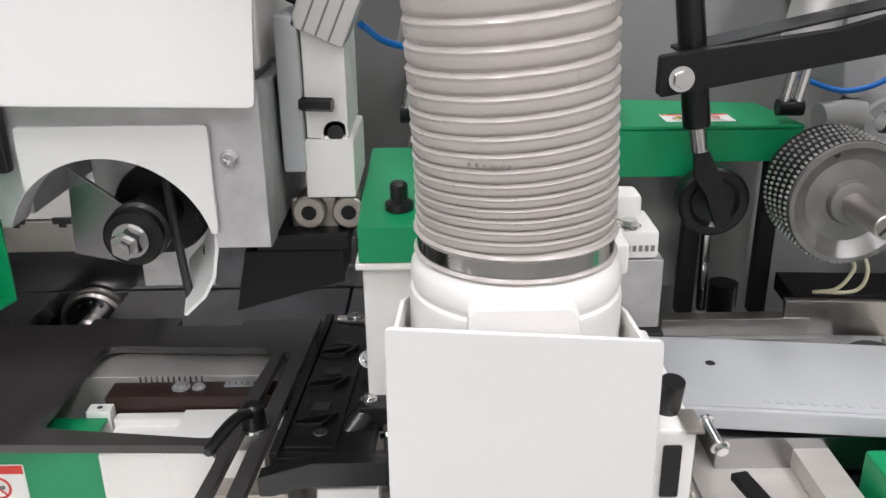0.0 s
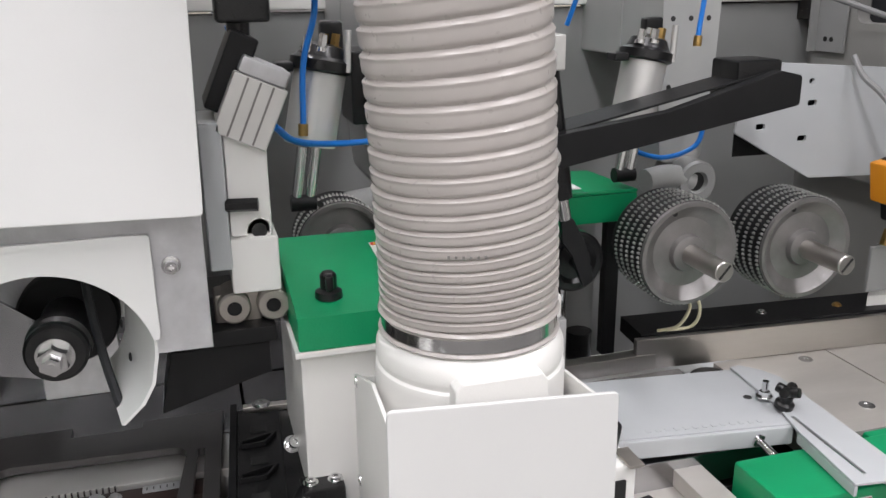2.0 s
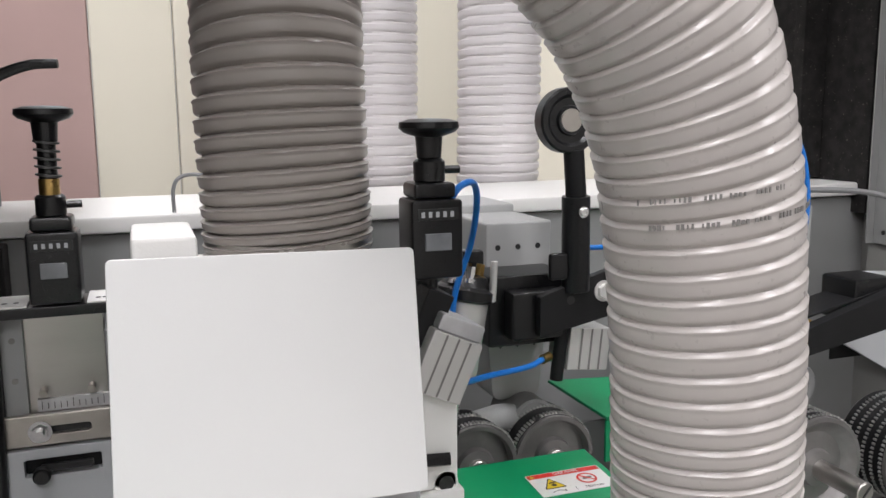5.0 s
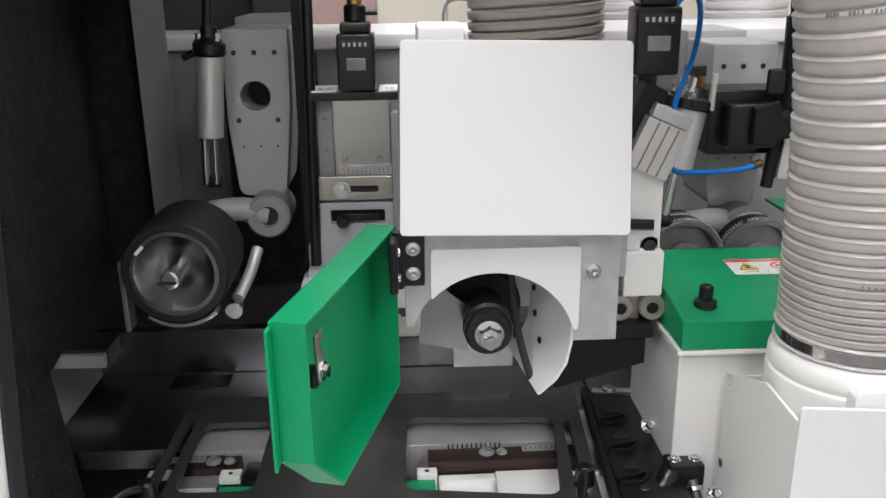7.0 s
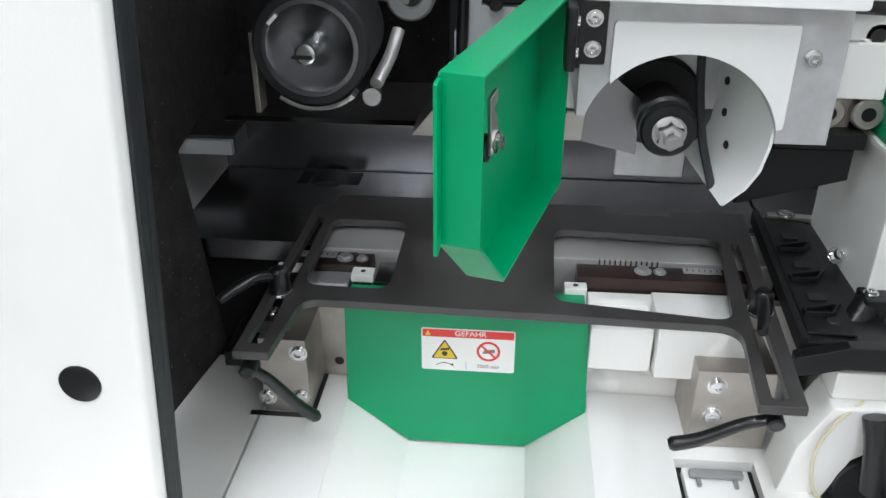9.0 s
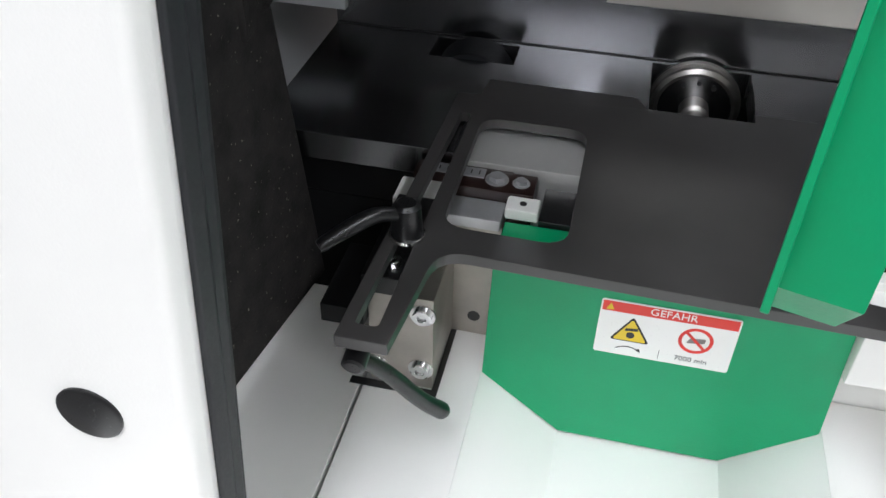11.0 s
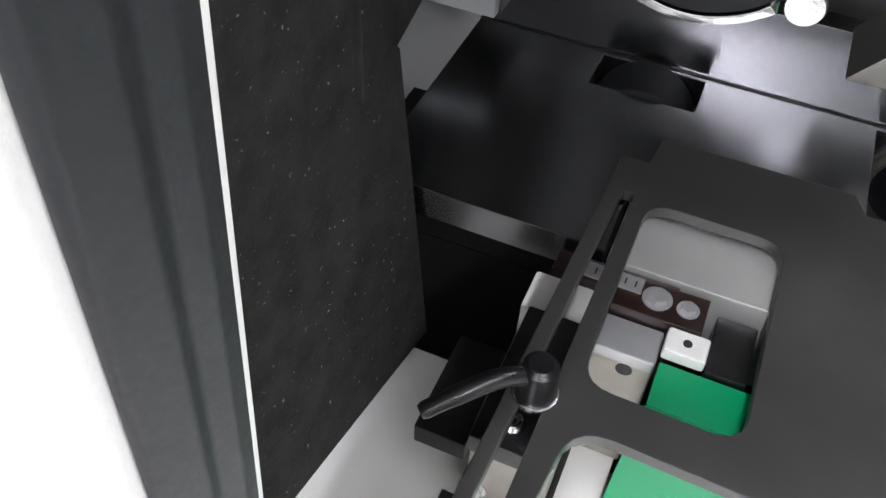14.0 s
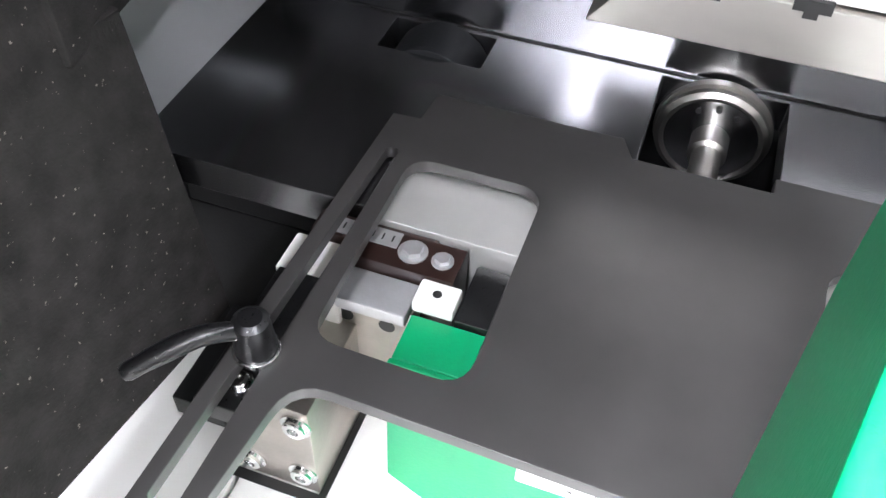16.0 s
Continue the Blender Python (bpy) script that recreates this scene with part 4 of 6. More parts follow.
part("latch_hook", flap_sheet(B(), rpoly([(L - 0.020, 1.062), (L - 0.018, 1.094), (L - 0.030, 1.096), (L - 0.030, 1.089), (L - 0.024, 1.087), (L - 0.031, 1.080), (L - 0.033, 1.062)], 0.0015), 0.0185, 0.0205), STEEL, fl, "bright latch hook")
ls = B()
bolt(ls, M @ Vector((L - 0.027, 1.068, 0.0205)), nn, 0.0045, 0.004, 6)
part("latch_screw", ls, CHROME, fl)
part("latch_knob", cy(B(), M @ Vector((L - 0.022, 1.066, 0.004)), M @ Vector((L - 0.022, 1.066, 0.0184)), 0.0075, n=16), PLAST, fl)
hg = thing("hinge", (-0.312, 0.745, 1.09), "black plastic hinge with four socket screws", "hinge")
part("leaf", bx(B(), -0.3195, -0.300, 0.7405, 0.7495, 1.068, 1.110, 0.002), PLAST, hg)
part("leaf", bx(B(), -0.3275, -0.3205, 0.722, 0.748, 1.068, 1.110, 0.002), PLAST, hg)
part("pin", cy(B(), (-0.3205, 0.7445, 1.066), (-0.3205, 0.7445, 1.112), 0.0045, n=18), PLAST, hg)
for sz in (1.079, 1.099):
    s = B()
    bolt(s, (-0.309, 0.7405, sz), (0, -1, 0), 0.0042, 0.0025, 16)
    part("screw", s, CHROME, hg)
    s = B()
    bolt(s, (-0.3208, 0.732, sz), (1, 0, 0), 0.0036, 0.0022, 16)
    part("screw", s, CHROME, hg)

# black chip tray under the head
tr = B()
sheet(tr, [[(-0.185, 0.945), (-0.105, 0.968), (-0.105, 0.992), (-0.175, 0.992)]], "xz", 0.80, 0.86, 0.001)
solo("chip_tray", tr, MATT, "matt black chip tray under the spindle head", "chip tray")
solo("chip_tray_rail", bx(B(), -0.165, -0.100, 0.795, 0.87, 0.994, 1.006, 0.001), MATT, "matt black rail on the chip tray", "rail")
e = thing("link_plate", (-0.12, 0.81, 1.01), "milled link plate with two bushings", "link")
part("plate", bx(B(), -0.142, -0.108, 0.812, 0.835, 1.000, 1.028, 0.003), MILLED, e)
for lx in (-0.128, -0.1):
    part("bushing", spin(B(), [(0.0045, 0.004), (0.0055, 0), (0.0105, 0.0), (0.012, 0.0015), (0.012, 0.03), (0.003, 0.03), (0.003, 0.004)], (lx, 0.803, 1.019), (0, 1, 0), 28), MILLED, e)
    part("bore", spin(B(), [(0.0052, 0), (0.0052, 0.0004), (0.0003, 0.0004)], (lx, 0.8032, 1.019), (0, -1, 0), 20), MATT, e)

# white side block with air cylinder and counter
blk = thing("side_block", (-0.11, 0.83, 1.08), "white painted side block with a bore and black stud", "machine block")
part("block_body", bx(B(), -0.128, -0.0935, 0.800, 0.88, 1.031, 1.072, 0.002), WHITE, blk)
part("block_body", bx(B(), -0.126, -0.097, 0.804, 0.88, 1.0722, 1.148, 0.002), WHITE, blk)
part("side_plate", bx(B(), -0.142, -0.1265, 0.798, 0.86, 1.05, 1.155, 0.002), PALE, blk)
part("boss", spin(B(), [(0.0095, 0), (0.0085, 0.002), (0.006, 0.002)], (-0.106, 0.806, 1.076), (0, -1, 0), 28), WHITE, blk)
part("bore", spin(B(), [(0.0055, 0), (0.0055, 0.0003), (0.0003, 0.0003)], (-0.106, 0.8038, 1.076), (0, -1, 0), 24), INK, blk)
part("stud", cy(B(), (-0.128, 0.800, 1.097), (-0.106, 0.796, 1.097), 0.0048, n=6), PLAST, blk, "black hexagon stud")
cyl = thing("air_cylinder", (-0.1, 0.81, 1.17), "silver anodised compact air cylinder set at a slant", "air cylinder", "air cylinders")
mt = turn((-0.103, 0.815, 1.168), 0, 24, 0)
part("body", bx(B(), -0.122, -0.084, 0.798, 0.84, 1.138, 1.182, 0.0015, mt), ANOD, cyl)
part("end_cap", bx(B(), -0.120, -0.086, 0.800, 0.838, 1.1822, 1.194, 0.002, mt), ALU, cyl)
for gx in (-0.112, -0.103, -0.094):
    part("groove", bx(B(), gx - 0.0007, gx + 0.0007, 0.7976, 0.7981, 1.139, 1.181, 0, mt), PRINT, cyl)
solo("cylinder_bracket", bx(B(), -0.132, -0.112, 0.81, 0.86, 1.150, 1.206, 0.002, mt), MATT, "matt black cylinder bracket", "bracket")


def counter(loc, label, knob_h, spring=False):
    """A position counter: black case, digit window, pointer window, shaft and knob."""
    x, y, z = loc
    e = thing("position_counter", loc, label, "counter", "position counters")
    part("case", bx(B(), x - 0.0185, x + 0.0185, y, y + 0.034, z, z + 0.055, 0.003), PLAST, e)
    part("case_top", bx(B(), x - 0.015, x + 0.015, y + 0.004, y + 0.034, z + 0.055, z + 0.066, 0.003), PLAST, e)
    dw = part("digit_window", bx(B(), x - 0.0145, x + 0.0145, y - 0.0006, y + 0.001, z + 0.041, z + 0.049, 0.0004), INK, e)
    for i in range(5):
        part("digit", bx(B(), x - 0.0122 + i * 0.0052, x - 0.0098 + i * 0.0052, y - 0.0011, y - 0.0007, z + 0.0431, z + 0.0469, 0), PALE, dw, "white counter digit")
    part("pointer_window", bx(B(), x - 0.0095, x + 0.0095, y - 0.0012, y + 0.001, z + 0.020, z + 0.032, 0.0008), DIAL, e, "shiny pointer window")
    part("hub", spin(B(), [(0.010, 0), (0.011, 0.001), (0.011, 0.014), (0.009, 0.016)], (x, y + 0.018, z + 0.066), (0, 0, 1), 24), PLAST, e)
    part("clamp_screw", cy(B(), (x + 0.011, y + 0.018, z + 0.074), (x + 0.022, y + 0.018, z + 0.074), 0.0028, n=10), PLAST, e)
    if spring:
        part("brass_sleeve", cy(B(), (x, y + 0.018, z + 0.082), (x, y + 0.018, z + 0.094), 0.0075, n=20), BRASS, e)
        th = B()
        for i in range(5):
            spin(th, [(0.005, 0), (0.0095, 0.0008), (0.0095, 0.0022), (0.005, 0.003)], (x, y + 0.018, z + 0.095 + i * 0.0062), (0.12, 0, 1), 20)
        part("threaded_rod", th, DSTEEL, e)
    part("shaft", cy(B(), (x, y + 0.018, z + 0.078), (x, y + 0.018, z + knob_h), 0.0068, n=18), PLAST, e)
    part("knob", spin(B(), [(0.007, -0.022), (0.0085, -0.02), (0.0095, -0.006), (0.018, -0.003), (0.021, 0.0), (0.0205, 0.004), (0.014, 0.006), (0.001, 0.0065)], (x, y + 0.018, z + knob_h), (0, 0, 1), 28), PLAST, e)
    return e


ORIGIN = Vector((0.006, 0, 0.01))
counter((-0.111, 0.818, 1.208), "black position counter with a mushroom knob above the side block", 0.103)
solo("counter_stem", cy(B(), (-0.114, 0.836, 1.165), (-0.114, 0.836, 1.2085), 0.008, n=20), PLAST, "black stem under the counter", "stem")
ORIGIN = Vector((0, 0, 0))

# ---------- slide unit to the left of the cover ----------
ORIGIN = Vector((-0.008, 0.02, 0.012))
sl = thing("slide_unit", (-0.36, 0.97, 1.08), "steel vertical slide with slotted clamping plates", "slide unit")
part("slide_face", bx(B(), -0.392, -0.320, 0.968, 0.99, 1.00, 1.169, 0.001), STEEL, sl)
part("guide_strip", bx(B(), -0.3945, -0.378, 0.962, 0.990, 1.090, 1.169, 0.001), GREYP, sl)
for gz in (1.150, 1.118):
    part("guide_screw", spin(B(), [(0.0024, 0), (0.0024, 0.0004), (0.0003, 0.0004)], (-0.386, 0.962, gz), (0, -1, 0), 12), PRINT, sl)
part("scale", bx(B(), -0.372, -0.319, 0.9635, 0.9675, 1.091, 1.101, 0.0004), ALU, sl, "engraved metal scale")
for i in range(11):
    part("scale_mark", bx(B(), -0.369 + i * 0.0045, -0.3685 + i * 0.0045, 0.9630, 0.9634, 1.093, 1.098 + 0.002 * (i % 5 == 0), 0), INK, sl)
for px in (-0.367, -0.332):
    part("scale_pin", cy(B(), (px, 0.958, 1.107), (px, 0.968, 1.107), 0.003, n=12), MILLED, sl)
pl1 = B()
sheet(pl1, [rect(-0.396, -0.3185, 1.066, 1.091, 0.001), rect(-0.374, -0.334, 1.0745, 1.0810, 0.003)], "xz", 0.956, 0.9625, 0.001)
part("slotted_plate", pl1, MILLED, sl)
s = B()
bolt(s, (-0.371, 0.956, 1.0775), (0, -1, 0), 0.0065, 0.005, 6)
cy(s, (-0.371, 0.951, 1.0775), (-0.371, 0.946, 1.0775), 0.0035, n=14)
part("nut", s, CHROME, sl)
part("slot_back", bx(B(), -0.376, -0.332, 0.9628, 0.9640, 1.073, 1.083, 0), INK, sl)
pl2 = B()
sheet(pl2, [rpoly([(-0.396, 1.064), (-0.319, 1.064), (-0.319, 0.985), (-0.409, 0.985), (-0.409, 1.018), (-0.396, 1.034)], 0.003), rect(-0.384, -0.328, 1.042, 1.056, 0.002)], "xz", 0.954, 0.964, 0.001)
part("bracket", pl2, PALE, sl)
part("slot_back", bx(B(), -0.386, -0.326, 0.9645, 0.966, 1.040, 1.058, 0), MATT, sl)
part("clamp_bar", bx(B(), -0.372, -0.334, 0.950, 0.9535, 1.0465, 1.0525, 0.001), PLAST, sl)
part("clamp_knob", spin(B(), [(0.004, 0), (0.0065, 0.001), (0.0065, 0.008), (0.005, 0.010)], (-0.371, 0.950, 1.046), (0, -1, 0), 20), PLAST, sl)
part("bracket_floor", bx(B(), -0.409, -0.319, 0.930, 0.964, 0.982, 0.9985, 0.003), PALE, sl)
s = B()
bolt(s, (-0.39, 0.930, 0.992), (0, -1, 0), 0.006, 0.005, 6)
part("bolt", s, CHROME, sl)
part("side_web", bx(B(), -0.3185, -0.311, 0.93, 0.99, 0.985, 1.16, 0.001), GREYP, sl)
part("top_bracket", bx(B(), -0.398, -0.311, 0.944, 0.99, 1.170, 1.178, 0.001), PLAST, sl)
part("top_cap", bx(B(), -0.3965, -0.3715, 0.9445, 0.988, 1.1782, 1.1802, 0.0008), WHITE, sl, "white corner plate")
part("top_cap", bx(B(), -0.3300, -0.3115, 0.9445, 0.988, 1.1782, 1.1802, 0.0008), WHITE, sl, "white corner plate")
for px in (-0.388, -0.380, -0.322, -0.317):
    part("cap_hole", spin(B(), [(0.0020, 0), (0.0020, 0.0003), (0.0003, 0.0003)], (px, 0.957, 1.1802), (0, 0, 1), 12), INK, sl)
counter((-0.351, 0.945, 1.179), "black position counter with spring spindle on the slide", 0.142, True)
ORIGIN = TABLE
sh = thing("pressure_shoe", (-0.36, 1.0, 0.95), "bare steel pressure shoe with T slots over the fence", "pressure shoe")
part("shoe", sheet(B(), [rpoly([(-0.446, 0.923), (-0.28, 0.923), (-0.28, 0.951), (-0.424, 0.951)], 0.0008)], "xz", 0.952, 1.0, 0.0008), STEEL, sh)
for tx in (-0.392, -0.352, -0.312):
    part("slot_insert", sheet(B(), [[(tx - 0.003, 0.946), (tx - 0.003, 0.949), (tx - 0.008, 0.949), (tx - 0.008, 0.9545), (tx + 0.008, 0.9545), (tx + 0.008, 0.949), (tx + 0.003, 0.949), (tx + 0.003, 0.946)]], "xz", 0.9505, 0.9535, 0.0002), INK, sh)
part("shoe_carrier", bx(B(), -0.415, -0.285, 0.956, 0.998, 0.9515, 0.981, 0.002), WHITE, sh)

ORIGIN = Vector((-0.009, 0.020, 0.016))
lev = thing("lever_rod", (-0.40, 0.95, 1.0), "long black rod with a clamping lever on top", "lever rod")
part("rod", cy(B(), (-0.401, 0.95, 0.985), (-0.3935, 0.95, 1.325), 0.0055, n=20), PLAST, lev)
part("lever_hub", spin(B(), [(0.008, 0), (0.0095, 0.002), (0.0085, 0.02), (0.006, 0.024)], (-0.3935, 0.95, 1.318), (0, 0, 1), 20), PLAST, lev)
part("lever_arm", tube(B(), [(-0.3935, 0.95, 1.334), (-0.375, 0.948, 1.345), (-0.355, 0.945, 1.352), (-0.336, 0.942, 1.353)], lambda s: 0.0045 - 0.0012 * s, 10), PLAST, lev)
solo("dark_rail", bx(B(), -0.414, -0.404, 0.975, 1.03, 0.905, 1.9, 0.001), MATT, "matt black upright rail beside the feed arm", "rail")

ORIGIN = Vector((0, 0, 0))


# ---------- feed arms ----------
def feed_arm(cx, holes=True):
    e = thing("feed_hanger", (cx, 1.01, 1.06), "grey cast feed hanger with bolt holes hanging from the back", "feed hanger", "feed hangers")
    a = B()
    face = rpoly([(cx - 0.033, 1.228), (cx - 0.033, 1.13), (cx - 0.026, 1.052), (cx + 0.024, 1.052), (cx + 0.034, 1.145), (cx + 0.036, 1.228)], [0.003, 0.008, 0.012, 0.012, 0.008, 0.003])
    sheet(a, [face] + ([disc(cx - 0.002, 1.159, 0.0155)] if holes else []), "xz", 1.013, 1.10, 0.002)
    part("casting", a, ARMP, e)
    if holes:
        part("bore_back", cy(B(), (cx - 0.002, 1.06, 1.159), (cx - 0.002, 1.062, 1.159), 0.0155, n=32), MATT, e)
    for i, (hx, hz, r) in enumerate([(cx + k * 0.021, 1.204, 0.0028) for k in (-1, 0, 1)] + [(cx - 0.021, 1.134, 0.0028), (cx + 0.020, 1.134, 0.0028)] + [(cx + k * 0.018, 1.106, 0.0012) for k in (-1, 0, 1)]):
        part("bolt_hole", spin(B(), [(r, 0), (r, 0.0003), (0.0003, 0.0003)], (hx, 1.013, hz), (0, -1, 0), 14), INK, e)
    part("arm_top", bx(B(), cx - 0.034, cx + 0.036, 1.10, 1.21, 1.16, 1.236, 0.003), ARMP, e)
    part("barrel", spin(B(), [(0.010, 0.006), (0.012, 0.0), (0.021, 0.0), (0.0235, 0.003), (0.0235, 0.055), (0.012, 0.055)], (cx + 0.006, 0.985, 1.035), (0, 1, 0), 36), GREYP, e)
    part("barrel_bore", spin(B(), [(0.0125, 0), (0.0125, 0.0004), (0.0003, 0.0004)], (cx + 0.006, 0.9905, 1.035), (0, -1, 0), 24), INK, e)
    part("swing_link", tube(B(), [(cx + 0.004, 1.0, 1.035), (cx - 0.025, 0.995, 1.042), (cx - 0.055, 0.99, 1.04)], 0.013, 14), ARMP, e)
    return e


def air_strut(cx, y=0.97):
    e = thing("air_strut", (cx, y, 1.1), "silver pneumatic strut with a black head", "air cylinder", "air struts")
    top, low = Vector((cx + 0.004, y, 1.205)), Vector((cx - 0.003, y, 1.125))
    part("barrel", cy(B(), low, top, 0.0135, n=28, b=0.001), ANOD, e)
    part("head", spin(B(), [(0.0145, 0), (0.016, 0.002), (0.016, 0.012), (0.014, 0.014), (0.009, 0.018), (0.008, 0.028)], top, (0.05, 0, 1), 24), PLAST, e)
    for dx in (-0.005, 0.005):
        part("piston_rod", cy(B(), low + Vector((dx, -0.003, 0)), low + Vector((dx - 0.002, -0.003, -0.048)), 0.0036, n=14), CHROME, e)
    part("foot", cy(B(), (cx - 0.008, y, 1.078), (cx + 0.004, y, 1.078), 0.006, n=16), MATT, e)
    for dx in (-0.008, 0.002, 0.009):
        part("fitting", bolt(B(), top + Vector((dx, -0.004, 0.014)), (0, 0, 1), 0.0036, 0.008, 6), CHROME, e)
    part("side_screw", cy(B(), top + Vector((-0.026, 0, -0.002)), top + Vector((-0.014, 0, 0.004)), 0.0035, n=12), MATT, e)
    part("stem", cy(B(), top + Vector((0, 0, 0.028)), top + Vector((0.004, 0, 0.068)), 0.005, n=14), PLAST, e)
    part("stem_cap", spin(B(), [(0.005, 0), (0.012, 0.004), (0.012, 0.010), (0.006, 0.014), (0.004, 0.02)], top + Vector((0.004, 0, 0.062)), (0, 0, 1), 18), PLAST, e)
    return e


ORIGIN = Vector((-0.014, 0.012, 0.021))
arm = feed_arm(-0.453)
strut = air_strut(-0.493)
ORIGIN = Vector((0, 0, 0))
a2 = feed_arm(0.044, False)
copy_thing(a2, pose(0.362, 1.01, 1.06))


def press_cylinder(cx, y):
    """A stout feed pressure cylinder, leaning a little."""
    e = thing("press_cylinder", (cx, y, 1.1), "stout silver pressure cylinder with a black head and brass fittings", "air cylinder", "press cylinders")
    top, low = Vector((cx + 0.003, y, 1.170)), Vector((cx - 0.010, y - 0.004, 1.108))
    ax = (top - low).normalized()
    part("barrel", cy(B(), low, top, 0.0225, n=40, b=0.001), ANOD, e)
    part("head", spin(B(), [(0.024, 0), (0.027, 0.002), (0.027, 0.010), (0.022, 0.013), (0.018, 0.022), (0.012, 0.024)], top, ax, 32), PLAST, e)
    part("flange", bx(B(), cx - 0.036, cx - 0.020, y - 0.012, y + 0.008, 1.172, 1.180, 0.002), PLAST, e)
    for dx, dy, m in ((-0.012, -0.010, CHROME), (0.000, -0.014, CHROME), (0.012, -0.006, BRASS), (0.004, 0.004, CHROME)):
        part("fitting", bolt(B(), top + Vector((dx, dy, 0.018)), ax, 0.0042, 0.014, 6), m, e)
    part("valve_block", bx(B(), cx + 0.006, cx + 0.026, y + 0.006, y + 0.02, 1.178, 1.212, 0.003), PLAST, e)
    part("tube_clip", cy(B(), (cx + 0.024, y - 0.016, 1.170), (cx + 0.026, y - 0.016, 1.205), 0.0032, n=12), ANOD, e)
    for dx in (-0.007, 0.005):
        part("piston_rod", cy(B(), low + Vector((dx, -0.006, 0)), low + Vector((dx - 0.008, -0.006, -0.05)), 0.0050, n=16), CHROME, e)
    part("foot", cy(B(), low + Vector((-0.020, -0.006, -0.050)), low + Vector((0.002, -0.006, -0.050)), 0.0075, n=18), MATT, e)
    return e


pc = press_cylinder(-0.038, 0.955)
copy_thing(pc, pose(0.292, 0.985, 1.095))

ORIGIN = Vector((-0.021, 0.008, 0.004))
# rubber feed roller
ro = thing("feed_roller", (-0.508, 0.90, 1.035), "black rubber feed roller on a polished steel hub", "feed roller", "feed rollers")
part("tyre", spin(B(), [(0.0415, 0.04), (0.0415, 0.0), (0.0475, 0.0), (0.0495, 0.003), (0.0495, 0.082), (0.047, 0.086), (0.03, 0.086)], (-0.508, 0.862, 1.035), (0, 1, 0), 64, False), RUBBER, ro)
part("hub", spin(B(), [(0.0417, 0.03), (0.042, 0.002), (0.041, 0.000), (0.037, 0.000), (0.0355, 0.003), (0.033, 0.012), (0.026, 0.022), (0.018, 0.028), (0.011, 0.030), (0.007, 0.034)], (-0.508, 0.861, 1.035), (0, 1, 0), 64, False), BED, ro, "polished dark steel hub")
part("shaft_end", spin(B(), [(0.006, 0), (0.0085, 0.001), (0.0085, 0.052), (0.006, 0.052)], (-0.508, 0.842, 1.035), (0, 1, 0), 28), CHROME, ro)
part("key_slot", bx(B(), -0.5185, -0.5015, 0.8412, 0.8418, 1.0315, 1.0345, 0), INK, ro)
part("hub_print", bx(B(), -0.543, -0.532, 0.8605, 0.8609, 1.057, 1.060, 0, turn((-0.5375, 0.86, 1.0585), 0, -45, 0)), LABEL, ro, "small pale hub print")
gd = thing("roller_guard", (-0.51, 0.88, 0.98), "bent steel guard strap under the feed roller", "guard strap")
part("strap", sheet(B(), [[(-0.508 + 0.055 * math.cos(radians(a)), 1.035 + 0.055 * math.sin(radians(a))) for a in np.linspace(235, 310, 16)] + [(-0.508 + 0.050 * math.cos(radians(a)), 1.035 + 0.051 * math.sin(radians(a))) for a in np.linspace(310, 235, 16)]], "xz", 0.865, 0.885, 0.0006), CHROME, gd)
part("leg", bx(B(), -0.562, -0.557, 0.87, 0.89, 0.975, 1.045, 0.001), MILLED, gd)
part("tie_rod", tube(B(), [(-0.446, 0.95, 1.03), (-0.452, 0.93, 1.01), (-0.46, 0.90, 0.995)], 0.006, 12), ANOD, gd)
part("eye", spin(B(), [(0.004, 0), (0.008, 0.0), (0.009, 0.002), (0.008, 0.012), (0.004, 0.012)], (-0.462, 0.886, 0.987), (0, 1, 0), 20), CHROME, gd)
ORIGIN = Vector((0, 0, 0))


